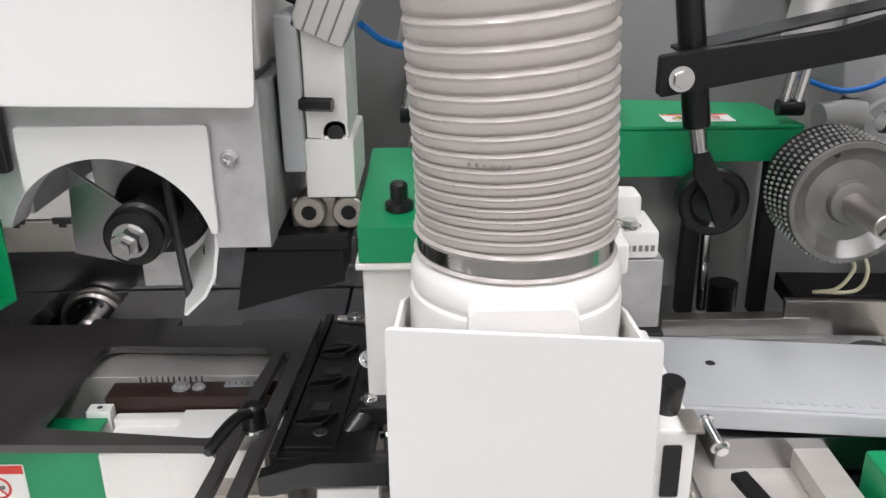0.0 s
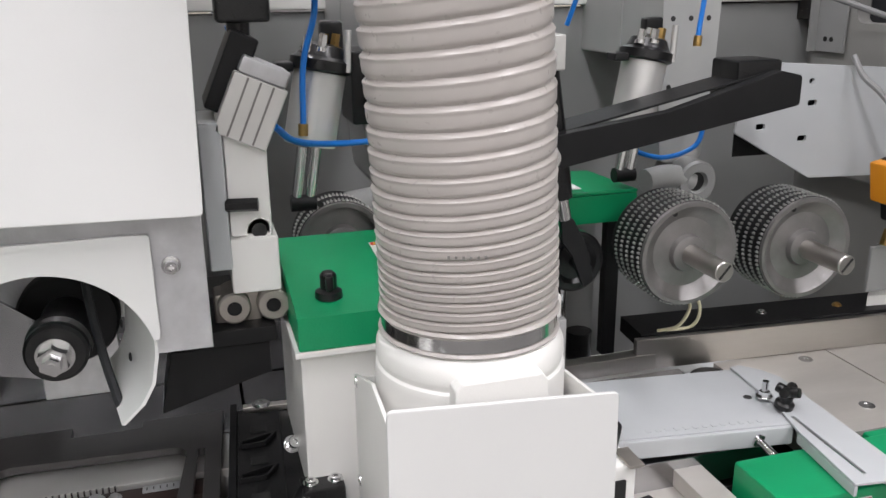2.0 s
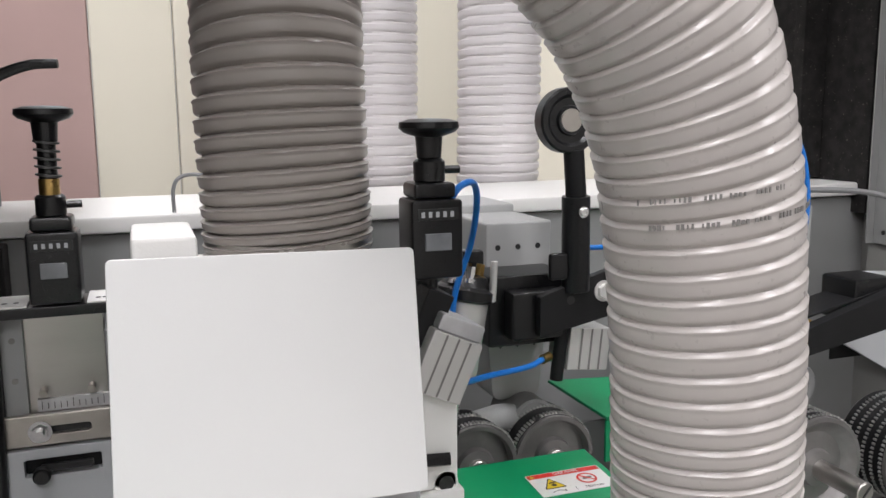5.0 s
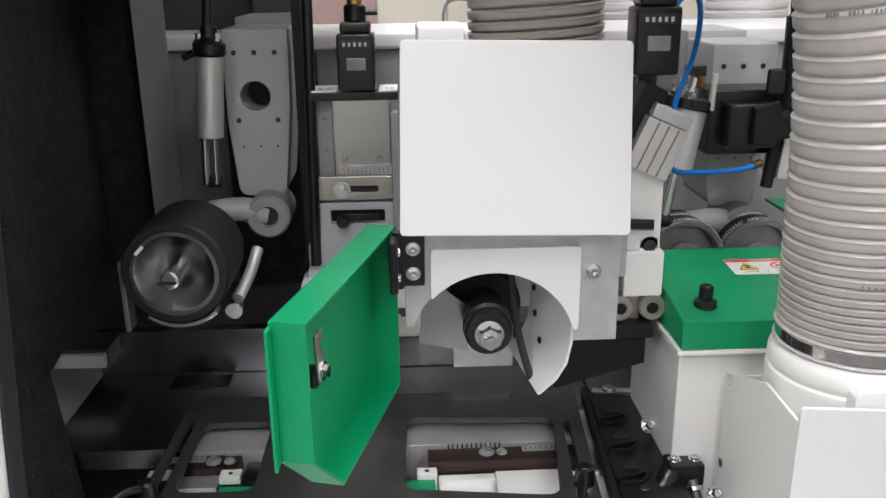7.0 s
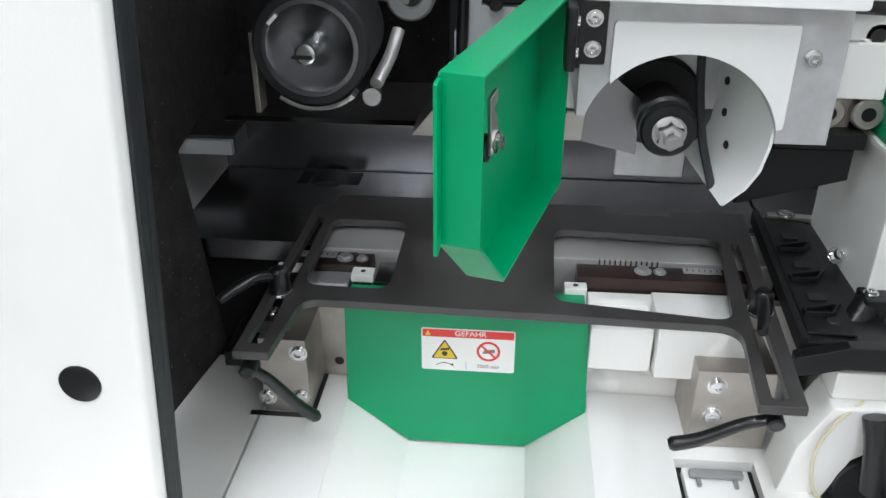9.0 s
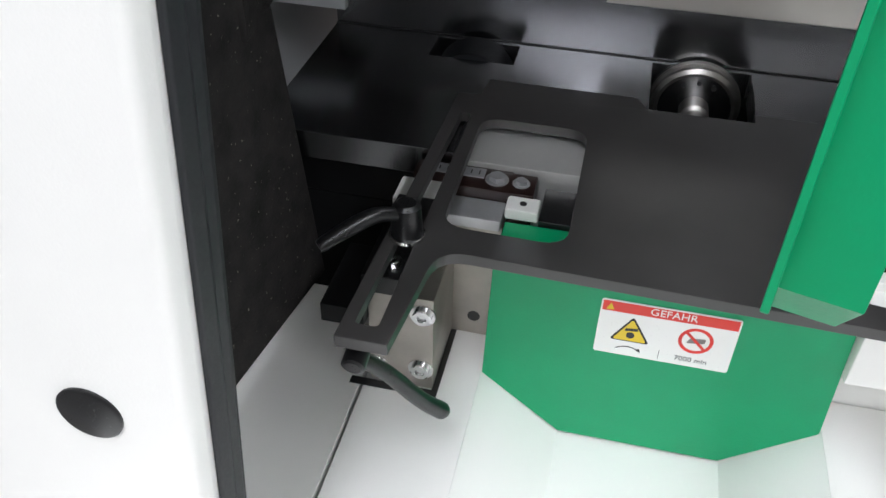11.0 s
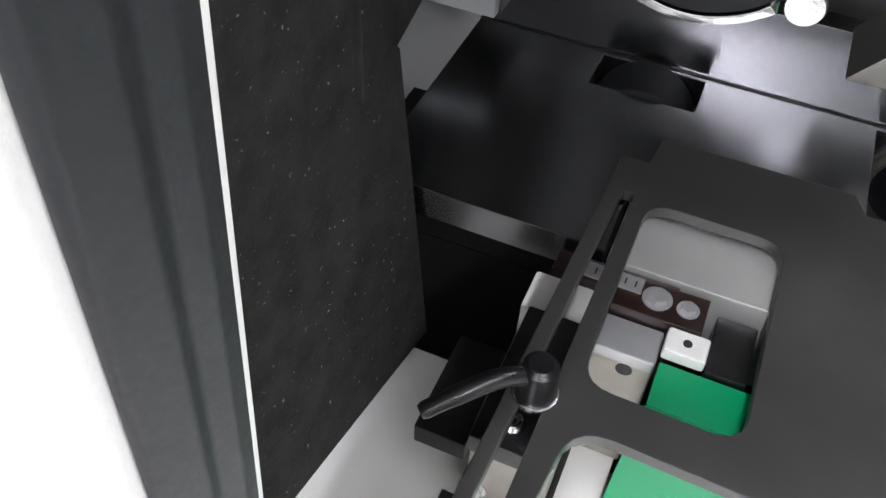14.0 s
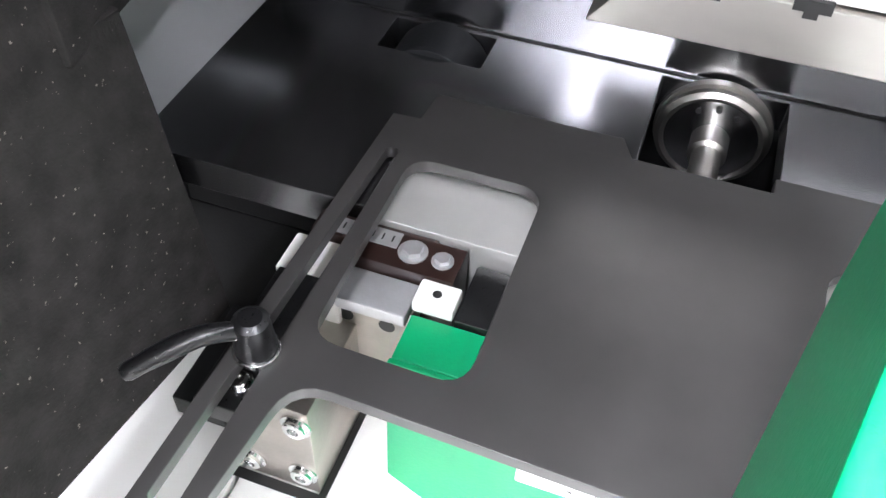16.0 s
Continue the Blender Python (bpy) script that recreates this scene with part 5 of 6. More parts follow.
def toothed_roller(loc, r=0.052, w=0.062, rows=5, stub=0.055):
    """A steel feed roller: dished wheel, rows of teeth and a shaft stub."""
    x, y, z = loc
    e = thing("toothed_roller", loc, "dark steel feed roller with rows of bright teeth", "feed roller", "toothed rollers")
    part("wheel", spin(B(), [(0.018, 0.006), (0.034, 0.009), (0.041, 0.005), (r - 0.006, 0.0), (r - 0.002, 0.0), (r - 0.0015, 0.003), (r - 0.0015, w - 0.003), (r - 0.004, w), (0.02, w)], (x, y, z), (0, 1, 0), 72), ROLL, e)
    tread = part("tread", spin(B(), [(r - 0.0020, 0.0035), (r - 0.0010, 0.004), (r - 0.0010, w - 0.004), (r - 0.0020, w - 0.0035)], (x, y, z), (0, 1, 0), 72, False), MATT, e, "dark steel tread")
    part("shaft", spin(B(), [(0.0085, 0), (0.0095, 0.001), (0.0095, stub + 0.01), (0.0095, stub + 0.012)], (x, y - stub, z), (0, 1, 0), 28), STEEL, e)
    part("shaft_slot", bx(B(), x - 0.001, x + 0.001, y - stub - 0.0006, y - stub - 0.0001, z - 0.008, z + 0.008, 0, turn((x, y, z), 0, 40, 0)), INK, e)
    part("hub", spin(B(), [(0.0096, -0.001), (0.017, 0.001), (0.019, 0.007)], (x, y, z), (0, 1, 0), 40), ROLL, e)
    part("dowel_hole", spin(B(), [(0.0026, 0), (0.0026, 0.0003), (0.0003, 0.0003)], (x - 0.018, y + 0.002, z + 0.040), (0, -1, 0), 14), INK, e)
    for k in range(rows):
        t = B()
        y0 = y + 0.004 + k * (w - 0.008) / rows
        ww = (w - 0.008) / rows * 0.34
        n = 72
        for i in range(n):
            a = 2 * math.pi * (i + 0.5 * (k % 2)) / n
            q = Matrix.Translation((x, 0, z)) @ Matrix.Rotation(-a, 4, "Y")
            v = [t.verts.new(q @ Vector(c)) for c in ((r - 0.0018, y0, -0.0017), (r - 0.0018, y0 + ww, -0.0017), (r - 0.0018, y0 + ww, 0.0017), (r - 0.0018, y0, 0.0017),
                                                     (r + 0.0006, y0 + ww * 0.1, -0.0002), (r + 0.0006, y0 + ww * 0.9, -0.0002), (r + 0.0006, y0 + ww * 0.9, 0.0009), (r + 0.0006, y0 + ww * 0.1, 0.0009))]
            for f in ((0, 1, 5, 4), (1, 2, 6, 5), (2, 3, 7, 6), (3, 0, 4, 7), (4, 5, 6, 7)):
                t.faces.new([v[j] for j in f])
        tagged(part("toothed_ring", t, TOOTH, tread, "row of bright teeth"), kind="stuff")
    return e


tr1 = toothed_roller((0.291, 0.872, 0.997))
copy_thing(tr1, pose(0.414, 0.864, 0.993))
tr3 = toothed_roller((-0.022, 0.955, 1.012), 0.042, 0.05, 2, 0.006)
copy_thing(tr3, pose(0.058, 0.958, 1.010))


# ---------- green box on its white post, and the extraction duct ----------
po = thing("white_post", (-0.06, 0.80, 0.85), "white painted sheet metal post beside the bed", "post")
part("post_body", bx(B(), -0.088, 0.02, 0.760, 0.90, 0.85, 0.996, 0.002), WHITE, po)
part("post_cap", bx(B(), -0.092, 0.02, 0.752, 0.90, 0.996, 1.001, 0.001), WHITE, po)
part("post_foot", bx(B(), -0.088, 0.02, 0.745, 0.85, 0.70, 0.8495, 0.002), WHITE, po)
gb = thing("green_box", (-0.03, 0.82, 1.0), "green painted sheet box with a black knob on its post", "green box")
gm = B()
sheet(gm, [[(0.752, 1.0015), (0.752, 1.026), (0.79, 1.033), (0.902, 1.040), (0.902, 1.0015)]], "yz", -0.0895, 0.058, 0.0015)
part("box_body", gm, GREEN, gb)
part("knob", spin(B(), [(0.009, 0), (0.010, 0.001), (0.0095, 0.006), (0.006, 0.008), (0.006, 0.018), (0.004, 0.020)], (-0.063, 0.778, 1.029), (0, 0, 1), 24), PLAST, gb, "black plastic knob")
part("knob_wing", bx(B(), -0.066, -0.060, 0.770, 0.786, 1.036, 1.048, 0.002), PLAST, gb)
danger_label(pose(0.018, 0.853, 1.0372, 3.5, 0, 0), "the green box", 0.066, 0.036)

ORIGIN = Vector((0, 0, -0.013))
du = thing("extraction_duct", (0.005, 0.66, 0.95), "white sheet metal extraction duct with a front plate", "duct")
part("front_plate", sheet(B(), [rpoly([(-0.0645, 0.70), (0.0750, 0.70), (0.0705, 1.036), (-0.0630, 1.045)], 0.004)], "xz", 0.595, 0.598, 0.0008), SHEET, du)
side = sheet(B(), [rpoly([(0.5985, 0.70), (0.742, 0.70), (0.742, 0.998), (0.66, 1.030), (0.5985, 1.032)], 0.003)], "yz", -0.0615, -0.059, 0.0006)
for v in side.verts:
    v.co.x += 0.055 * (v.co.y - 0.5985)
part("side_sheet", side, WHITE, du)
part("side_sheet", sheet(B(), [rpoly([(0.5985, 0.70), (0.742, 0.70), (0.742, 0.998), (0.66, 1.022), (0.5985, 1.028)], 0.003)], "yz", 0.0645, 0.067, 0.0006), WHITE, du)
part("rear_sheet", bx(B(), -0.0510, 0.0640, 0.740, 0.7425, 0.70, 0.995, 0.0005), WHITE, du)
for sy, sz in ((0.731, 0.997), (0.733, 0.919), (0.733, 0.865)):
    part("screw", spin(B(), [(0.0042, 0), (0.004, 0.001), (0.002, 0.0012), (0.0003, 0.0005)], (-0.0542, sy, sz), (-1, 0, 0), 16), CHROME, du)
part("collar", spin(B(), [(0.046, -0.08), (0.0580, -0.08), (0.0580, 0.016), (0.0574, 0.020), (0.0560, 0.0215), (0.0563, 0.024), (0.0572, 0.026), (0.0568, 0.033), (0.0550, 0.0365), (0.0535, 0.0395), (0.0515, 0.0405), (0.045, 0.0405)], (0.005, 0.665, 1.018), (0, 0, 1), 64), WHITE, du, "white plastic hose collar")
part("collar_lug", sheet(B(), [rpoly([(-0.024, 1.012), (0.034, 1.012), (0.031, 1.046), (0.027, 1.0505), (-0.019, 1.0505), (-0.023, 1.046)], 0.003)], "xz", 0.6040, 0.616, 0.0015), WHITE, du)
part("rear_lug", bx(B(), 0.060, 0.076, 0.70, 0.735, 1.025, 1.045, 0.003), WHITE, du)

h1 = thing("extraction_hose", (0.005, 0.665, 1.045), "grey spiral extraction hose rising from the white duct", "hose", "extraction hoses")
part("hose_wall", spiral_hose(B(), [(0.0045, 0.665, 1.070), (0.004, 0.665, 1.10), (0.0015, 0.664, 1.15), (-0.002, 0.662, 1.21), (-0.008, 0.660, 1.27), (-0.018, 0.658, 1.325), (-0.037, 0.656, 1.375), (-0.068, 0.656, 1.42), (-0.12, 0.66, 1.47), (-0.20, 0.68, 1.55), (-0.26, 0.75, 1.68), (-0.30, 0.9, 1.9)],
                              0.0510, lambda s: 0.0060 + 0.0080 * min(1, max(0, s - 0.03) / 0.10), 0.0021, 0.0007, 72, 18), HOSE, h1)
part("clamp_band", spin(B(), [(0.0505, 0), (0.0530, 0.0005), (0.0530, 0.0085), (0.0505, 0.009)], (0.0045, 0.665, 1.0615), (0.0, 0, 1), 64), CHROME, h1, "bright steel hose clamp")
for rz in (1.0600, 1.0718):
    part("hose_rim", spin(B(), [(0.0505, -0.0016), (0.0535, -0.0014), (0.0547, 0.0), (0.0535, 0.0014), (0.0505, 0.0016)], (0.0045, 0.665, rz), (0, 0, 1), 64), HOSE, h1)
part("clamp_screw", bx(B(), 0.047, 0.060, 0.680, 0.690, 1.061, 1.071, 0.002), CHROME, h1, "steel clamp screw housing")
pr = B()
for i in range(9):
    a = radians(-118 + i * 4.2)
    for k, (z0, n) in enumerate(((1.118, 6),)):
        if i < n:
            x, y = 0.003 + 0.0536 * math.cos(a), 0.6645 + 0.0536 * math.sin(a)
            bx(pr, -0.0007, 0.0007, -0.0003, 0.0003, -0.0008, 0.0008, 0, Matrix.Translation((x, y, z0)) @ Matrix.Rotation(a + math.pi / 2, 4, "Z"))
part("hose_print", pr, PRINT, h1, "small grey print on the hose")
pr = B()
random.seed(11)
for row, z0 in enumerate((1.286, 1.299)):
    for i in range(46):
        if (i + row * 4) % 11 in (0, 5, 6):
            continue
        a = radians(-155 + i * 2.5)
        x, y = -0.011 - 0.005 * row + 0.0537 * math.cos(a), 0.659 + 0.0537 * math.sin(a)
        w, h = random.choice((0.0004, 0.0006, 0.0008)), random.choice((0.0010, 0.0013, 0.0014))
        bx(pr, -w, w, -0.0003, 0.0003, -h, h, 0, Matrix.Translation((x, y, z0 + 0.00025 * i)) @ Matrix.Rotation(a + math.pi / 2, 4, "Z"))
part("hose_print", pr, PRINT, h1, "grey printed marking round the hose")
ORIGIN = Vector((0, 0, 0))

# hoses in the distance
for bxp, by in ((0.232, 1.5), (0.040, 1.52), (0.66, 1.5)):
    e = thing("distant_hose", (bxp, by, 1.2), "white spiral extraction hose rising behind the machine", "hose", "hoses behind the machine")
    part("hose_wall", spiral_hose(B(), [(bxp, by, 0.9), (bxp, by, 1.2), (bxp + 0.004, by, 1.5), (bxp, by, 2.2)], 0.060, lambda s: 0.0145, 0.004, 0.001, 40, 6), HOSEW, e)
    part("collar", cy(B(), (bxp, by, 0.3), (bxp, by, 0.90), 0.063, n=32), STEEL, e)

# ---------- black chip comb and its spindle rod ----------
ORIGIN = Vector((0.002, -0.033, 0.022))
lad = thing("chip_comb", (-0.11, 0.84, 0.86), "black plastic guide plate with triangular ribs", "guide plate")
mc = turn((-0.11, 0.84, 0.86), 0, 0, -3.7)
part("plate", bx(B(), -0.141, -0.078, 0.735, 0.940, 0.853, 0.862, 0.002, mc), PLAST, lad)
part("side_rail", bx(B(), -0.145, -0.139, 0.735, 0.945, 0.853, 0.866, 0.001, mc), MATT, lad)
part("inset", bx(B(), -0.138, -0.103, 0.745, 0.928, 0.8622, 0.8645, 0.001, mc), PLAST, lad)
part("end_strip", bx(B(), -0.134, -0.080, 0.930, 0.938, 0.8622, 0.868, 0.001, mc), STEEL, lad, "bare steel end strip")
for i, yy in enumerate((0.872, 0.822, 0.771)):
    rb = B()
    sheet(rb, [rpoly([(-0.137, yy), (-0.106, yy + 0.012), (-0.116, yy - 0.005), (-0.136, yy - 0.006)], 0.001), rpoly([(-0.1345, yy - 0.0008), (-0.111, yy + 0.008), (-0.1175, yy - 0.0035), (-0.1345, yy - 0.0045)], 0.0005)], "xy", 0.8646, 0.8690, 0.0006)
    rb.transform(mc)
    part("rib", rb, PLAST, lad)
    part("pocket", bx(B(), -0.128, -0.115, yy + 0.018, yy + 0.028, 0.8646, 0.8660, 0.0006, mc), INK, lad)
part("hole", spin(B(), [(0.005, 0), (0.004, 0.001), (0.0003, 0.001)], mc @ Vector((-0.116, 0.762, 0.8646)), (0, 0, 1), 18), INK, lad)
s = B()
bolt(s, mc @ Vector((-0.118, 0.934, 0.868)), (0, 0, 1), 0.006, 0.003, 16)
part("screw", s, CHROME, lad)
part("front_flange", sheet(B(), [rpoly([(-0.157, 0.843), (-0.148, 0.843), (-0.122, 0.850), (-0.071, 0.850), (-0.071, 0.868), (-0.122, 0.868), (-0.157, 0.858)], 0.002)], "xz", 0.722, 0.733, 0.001), PLAST, lad)
ORIGIN = Vector((0, 0, 0))
for bp, br in (((-0.093, 0.818, 0.894), 0.0048), ((-0.082, 0.784, 0.888), 0.0036), ((-0.064, 0.720, 0.884), 0.0042)):
    s = B()
    spin(s, [(br * 1.45, 0), (br * 1.45, 0.0012), (br * 0.9, 0.0016)], bp, (0.2, -0.7, 0.6), 24)
    bolt(s, Vector(bp) + Vector((0.0003, -0.001, 0.001)), (0.2, -0.7, 0.6), br, 0.008, 16)
    part("bolt", s, CHROME, lad)
ORIGIN = Vector((0.005, 0.019, -0.030))
rodt = thing("adjusting_spindle", (-0.075, 0.72, 0.90), "black adjusting spindle with a star knob on a clamp block", "adjusting spindle")
part("clamp_block", bx(B(), -0.099, -0.068, 0.724, 0.746, 0.907, 0.927, 0.002), PLAST, rodt)
for cx, lab in ((-0.092, 0), (-0.074, 1)):
    part("screw", bolt(B(), (cx, 0.735, 0.927), (0, 0, 1), 0.0042, 0.003, 16), CHROME, rodt)
part("swivel", cy(B(), (-0.112, 0.715, 0.900), (-0.092, 0.735, 0.920), 0.0098, n=24, b=0.001), PLAST, rodt)
part("swivel_ring", spin(B(), [(0.0085, 0), (0.0105, 0.0005), (0.0105, 0.002), (0.0085, 0.0025)], (-0.114, 0.713, 0.898), (-0.7, -0.7, -0.6), 22), CHROME, rodt, "bright steel ring")
part("rod", cy(B(), (-0.078, 0.726, 0.912), (-0.066, 0.640, 0.815), 0.0048, n=18), DSTEEL, rodt)
part("rod_nut", spin(B(), [(0.0052, 0), (0.0075, 0.0005), (0.0075, 0.004), (0.0052, 0.0045)], (-0.0775, 0.7225, 0.908), (0.12, -0.66, -0.74), 20), CHROME, rodt, "bright steel ring nut")
kn = B()
spin(kn, [(0.008, -0.006), (0.010, 0), (0.010, 0.014), (0.006, 0.018)], (-0.064, 0.632, 0.805), (-0.1, -0.65, -0.73), 20)
for k in range(3):
    a = radians(120 * k + 20)
    d = Vector((math.cos(a), math.sin(a) * 0.73, -math.sin(a) * 0.65))
    cy(kn, Vector((-0.065, 0.627, 0.799)), Vector((-0.065, 0.627, 0.799)) + d * 0.022, 0.0085, 0.0075, n=14, b=0.002)
part("star_knob", kn, PLAST, rodt, "black three-armed star knob")
part("rod_collar", cy(B(), (-0.071, 0.676, 0.857), (-0.073, 0.690, 0.873), 0.009, n=20), PLAST, rodt)
ORIGIN = Vector((0, 0, 0))
wb = thing("white_bracket", (-0.11, 0.70, 0.80), "white cast bracket with a round recess and a pale wire", "bracket")
part("body", sheet(B(), [rpoly([(-0.150, 0.737), (-0.112, 0.737), (-0.112, 0.752), (-0.098, 0.790), (-0.084, 0.80), (-0.07, 0.80), (-0.07, 0.838), (-0.120, 0.838), (-0.139, 0.80)], 0.004)], "xz", 0.690, 0.73, 0.002), WHITE, wb)
part("lug", bx(B(), -0.120, -0.078, 0.700, 0.728, 0.838, 0.862, 0.003), WHITE, wb)
part("wire", tube(B(), [(-0.098, 0.697, 0.84), (-0.118, 0.686, 0.828), (-0.128, 0.684, 0.80), (-0.122, 0.685, 0.765), (-0.106, 0.686, 0.748)], 0.0014, 8), PALEW, wb, "pale loose wire")
part("wheel_recess", cy(B(), (-0.075, 0.686, 0.765), (-0.075, 0.72, 0.765), 0.032, n=36), PLAST, wb)
part("clamp_leg", tube(B(), [(-0.095, 0.680, 0.84), (-0.092, 0.672, 0.82), (-0.090, 0.664, 0.785)], 0.0095, 12), PLAST, wb)

# ---------- right-hand pressing table ----------
pt = thing("pressing_table", (0.24, 0.80, 0.871), "pale grey pressing table with a slotted side arm and clamping bolts", "pressing table")
part("table_top", sheet(B(), [rpoly([(0.115, 0.789), (0.335, 0.761), (0.345, 0.800), (0.357, 0.870), (0.115, 0.899)], 0.003)], "xy", 0.864, 0.871, 0.0012), PALE, pt)
part("front_apron", sheet(B(), [[(0.115, 0.784), (0.332, 0.7565), (0.335, 0.7608), (0.115, 0.7888)]], "xy", 0.853, 0.8705, 0.002), PALE, pt)
part("side_arm", sheet(B(), [rpoly([(0.346, 0.871), (0.357, 0.872), (0.371, 0.856), (0.379, 0.838), (0.366, 0.648), (0.340, 0.651), (0.339, 0.661), (0.315, 0.664), (0.327, 0.745), (0.339, 0.790)], [0.002, 0.004, 0.006, 0.006, 0.002, 0.002, 0.002, 0.002, 0.002, 0.002]), rpoly([(0.331, 0.674), (0.3345, 0.674), (0.3405, 0.768), (0.337, 0.768)], 0.0012)], "xy", 0.8713, 0.8740, 0.0006), PALE, pt)
part("arm_fold", sheet(B(), [[(0.315, 0.664), (0.318, 0.664), (0.330, 0.745), (0.327, 0.745)]], "xy", 0.862, 0.8711, 0.0006), PALE, pt)
kb = B()
spin(kb, [(0.0065, 0), (0.0085, 0.001), (0.0085, 0.006), (0.0055, 0.008), (0.0055, 0.014)], (0.341, 0.783, 0.874), (0.05, -0.25, 1), 20)
for k in range(4):
    d = Vector((math.cos(radians(90 * k + 30)), math.sin(radians(90 * k + 30)), 0.25))
    cy(kb, Vector((0.3415, 0.7795, 0.891)), Vector((0.3415, 0.7795, 0.891)) + d * 0.0105, 0.0052, 0.0046, n=12, b=0.001)
part("knob", kb, PLAST, pt, "black plastic star knob")
s = B()
bolt(s, (0.338, 0.806, 0.874), (0, 0, 1), 0.0055, 0.006, 6)
cy(s, (0.338, 0.806, 0.880), (0.338, 0.806, 0.890), 0.003, n=12)
part("stud", s, CHROME, pt)
for px, py in ((0.183, 0.846), (0.327, 0.815)):
    part("oval_hole", spin(B(), [(0.0042, 0), (0.0038, 0.0004), (0.0026, 0.0004), (0.0022, 0.0001), (0.0003, 0.0001)], (px, py, 0.871), (0, 0, 1), 18), INK, pt)
for px in (0.160, 0.300):
    s = B()
    yb = 0.784 - (px - 0.115) * 0.1267
    cy(s, (px, yb, 0.861), (px + 0.004, yb - 0.024, 0.854), 0.0036, n=16)
    spin(s, [(0.0062, 0), (0.0062, 0.002), (0.004, 0.0025)], (px, yb, 0.861), (0.13, -0.95, -0.28), 18)
    bolt(s, (px + 0.004, yb - 0.024, 0.854), (0.13, -0.95, -0.28), 0.0052, 0.006, 6)
    part("clamp_bolt", s, CHROME, pt)
for i in range(13):
    px = 0.205 + i * 0.0085
    part("cast_mark", bx(B(), px, px + 0.0045, 0.7835 - i * 0.00108, 0.7885 - i * 0.00108, 0.871, 0.8716, 0.0003), PALE, pt)
ub = thing("under_bracket", (0.16, 0.68, 0.84), "bare steel guide plates and black arms under the pressing table", "bracket")
part("steel_plate", bx(B(), 0.108, 0.255, 0.60, 0.86, 0.815, 0.823, 0.001), WORN, ub)
part("white_plate", bx(B(), 0.080, 0.105, 0.62, 0.755, 0.80, 0.90, 0.003), WHITE, ub)
part("cross_bar", bx(B(), 0.225, 0.252, 0.62, 0.80, 0.824, 0.840, 0.001), WORN, ub)
part("rod", cy(B(), (0.118, 0.72, 0.878), (0.138, 0.60, 0.835), 0.005, n=16), STEEL, ub)
part("black_arm", bx(B(), 0.172, 0.184, 0.60, 0.72, 0.852, 0.858, 0.001, turn((0.178, 0.66, 0.855), 0, 0, 12)), MATT, ub)
part("black_block", bx(B(), 0.130, 0.172, 0.585, 0.625, 0.84, 0.872, 0.002), PLAST, ub)
part("slot_plate", bx(B(), 0.190, 0.206, 0.585, 0.640, 0.858, 0.862, 0.002, turn((0.198, 0.61, 0.86), 0, 0, 14)), MATT, ub)
for i in range(4):
    part("slot_hole", spin(B(), [(0.003, 0), (0.003, 0.0003), (0.0003, 0.0003)], (0.1925 + i * 0.0035, 0.630 - i * 0.0135, 0.862), (0, 0, 1), 14), LABEL, ub)
part("roller", spin(B(), [(0.004, 0), (0.022, 0.0), (0.024, 0.002), (0.024, 0.02), (0.022, 0.022), (0.004, 0.022)], (0.222, 0.60, 0.846), (1, 0.25, 0), 36), ROLL, ub)
s = B()
bolt(s, (0.240, 0.655, 0.8465), (0, 0, 1), 0.007, 0.005, 16)
part("cap_screw", s, CHROME, ub)
gr = thing("green_housing", (0.36, 0.66, 0.82), "green painted housing with a danger label on its front", "green housing")
part("housing", bx(B(), 0.260, 0.46, 0.672, 0.738, 0.74, 0.861, 0.003), GREEN, gr)
part("rear_box", bx(B(), 0.40, 0.62, 0.70, 0.750, 0.78, 0.858, 0.003), GREEN, gr)
danger_label(pose(0.308, 0.6714, 0.834, 90, 0, 0), "the green housing", 0.066, 0.040)
sm = thing("side_mount", (0.086, 0.70, 0.92), "white side plate with a black roller pin and brass plate", "side plate")
part("plate", bx(B(), 0.0725, 0.100, 0.62, 0.74, 0.90, 0.957, 0.003), WHITE, sm)
part("pin", cy(B(), (0.088, 0.64, 0.956), (0.089, 0.636, 0.978), 0.0068, n=20, b=0.001), PLAST, sm)
part("tag", bx(B(), 0.092, 0.102, 0.615, 0.637, 0.9573, 0.9595, 0.0005), MILLED, sm)
part("slot", bx(B(), 0.082, 0.092, 0.6185, 0.6197, 0.915, 0.948, 0.001), INK, sm)
wk = thing("white_valve_block", (0.085, 0.78, 1.0), "white plastic connector block with rows of small holes", "connector block")
part("body", bx(B(), 0.072, 0.108, 0.755, 0.80, 1.0, 1.020, 0.003), WHITE, wk)
part("upper_body", bx(B(), 0.072, 0.100, 0.775, 0.80, 1.020, 1.038, 0.004), WHITE, wk)
part("steel_foot", bx(B(), 0.066, 0.112, 0.755, 0.80, 0.95, 0.9995, 0.001), ALU, wk)
for i in range(8):
    part("socket", bx(B(), 0.0745 + i * 0.0040, 0.0768 + i * 0.0040, 0.7543, 0.7549, 1.006, 1.010, 0), PRINT, wk)
part("bolt", bolt(B(), (0.089, 0.764, 1.020), (0, 0, 1), 0.006, 0.005, 6), CHROME, wk)

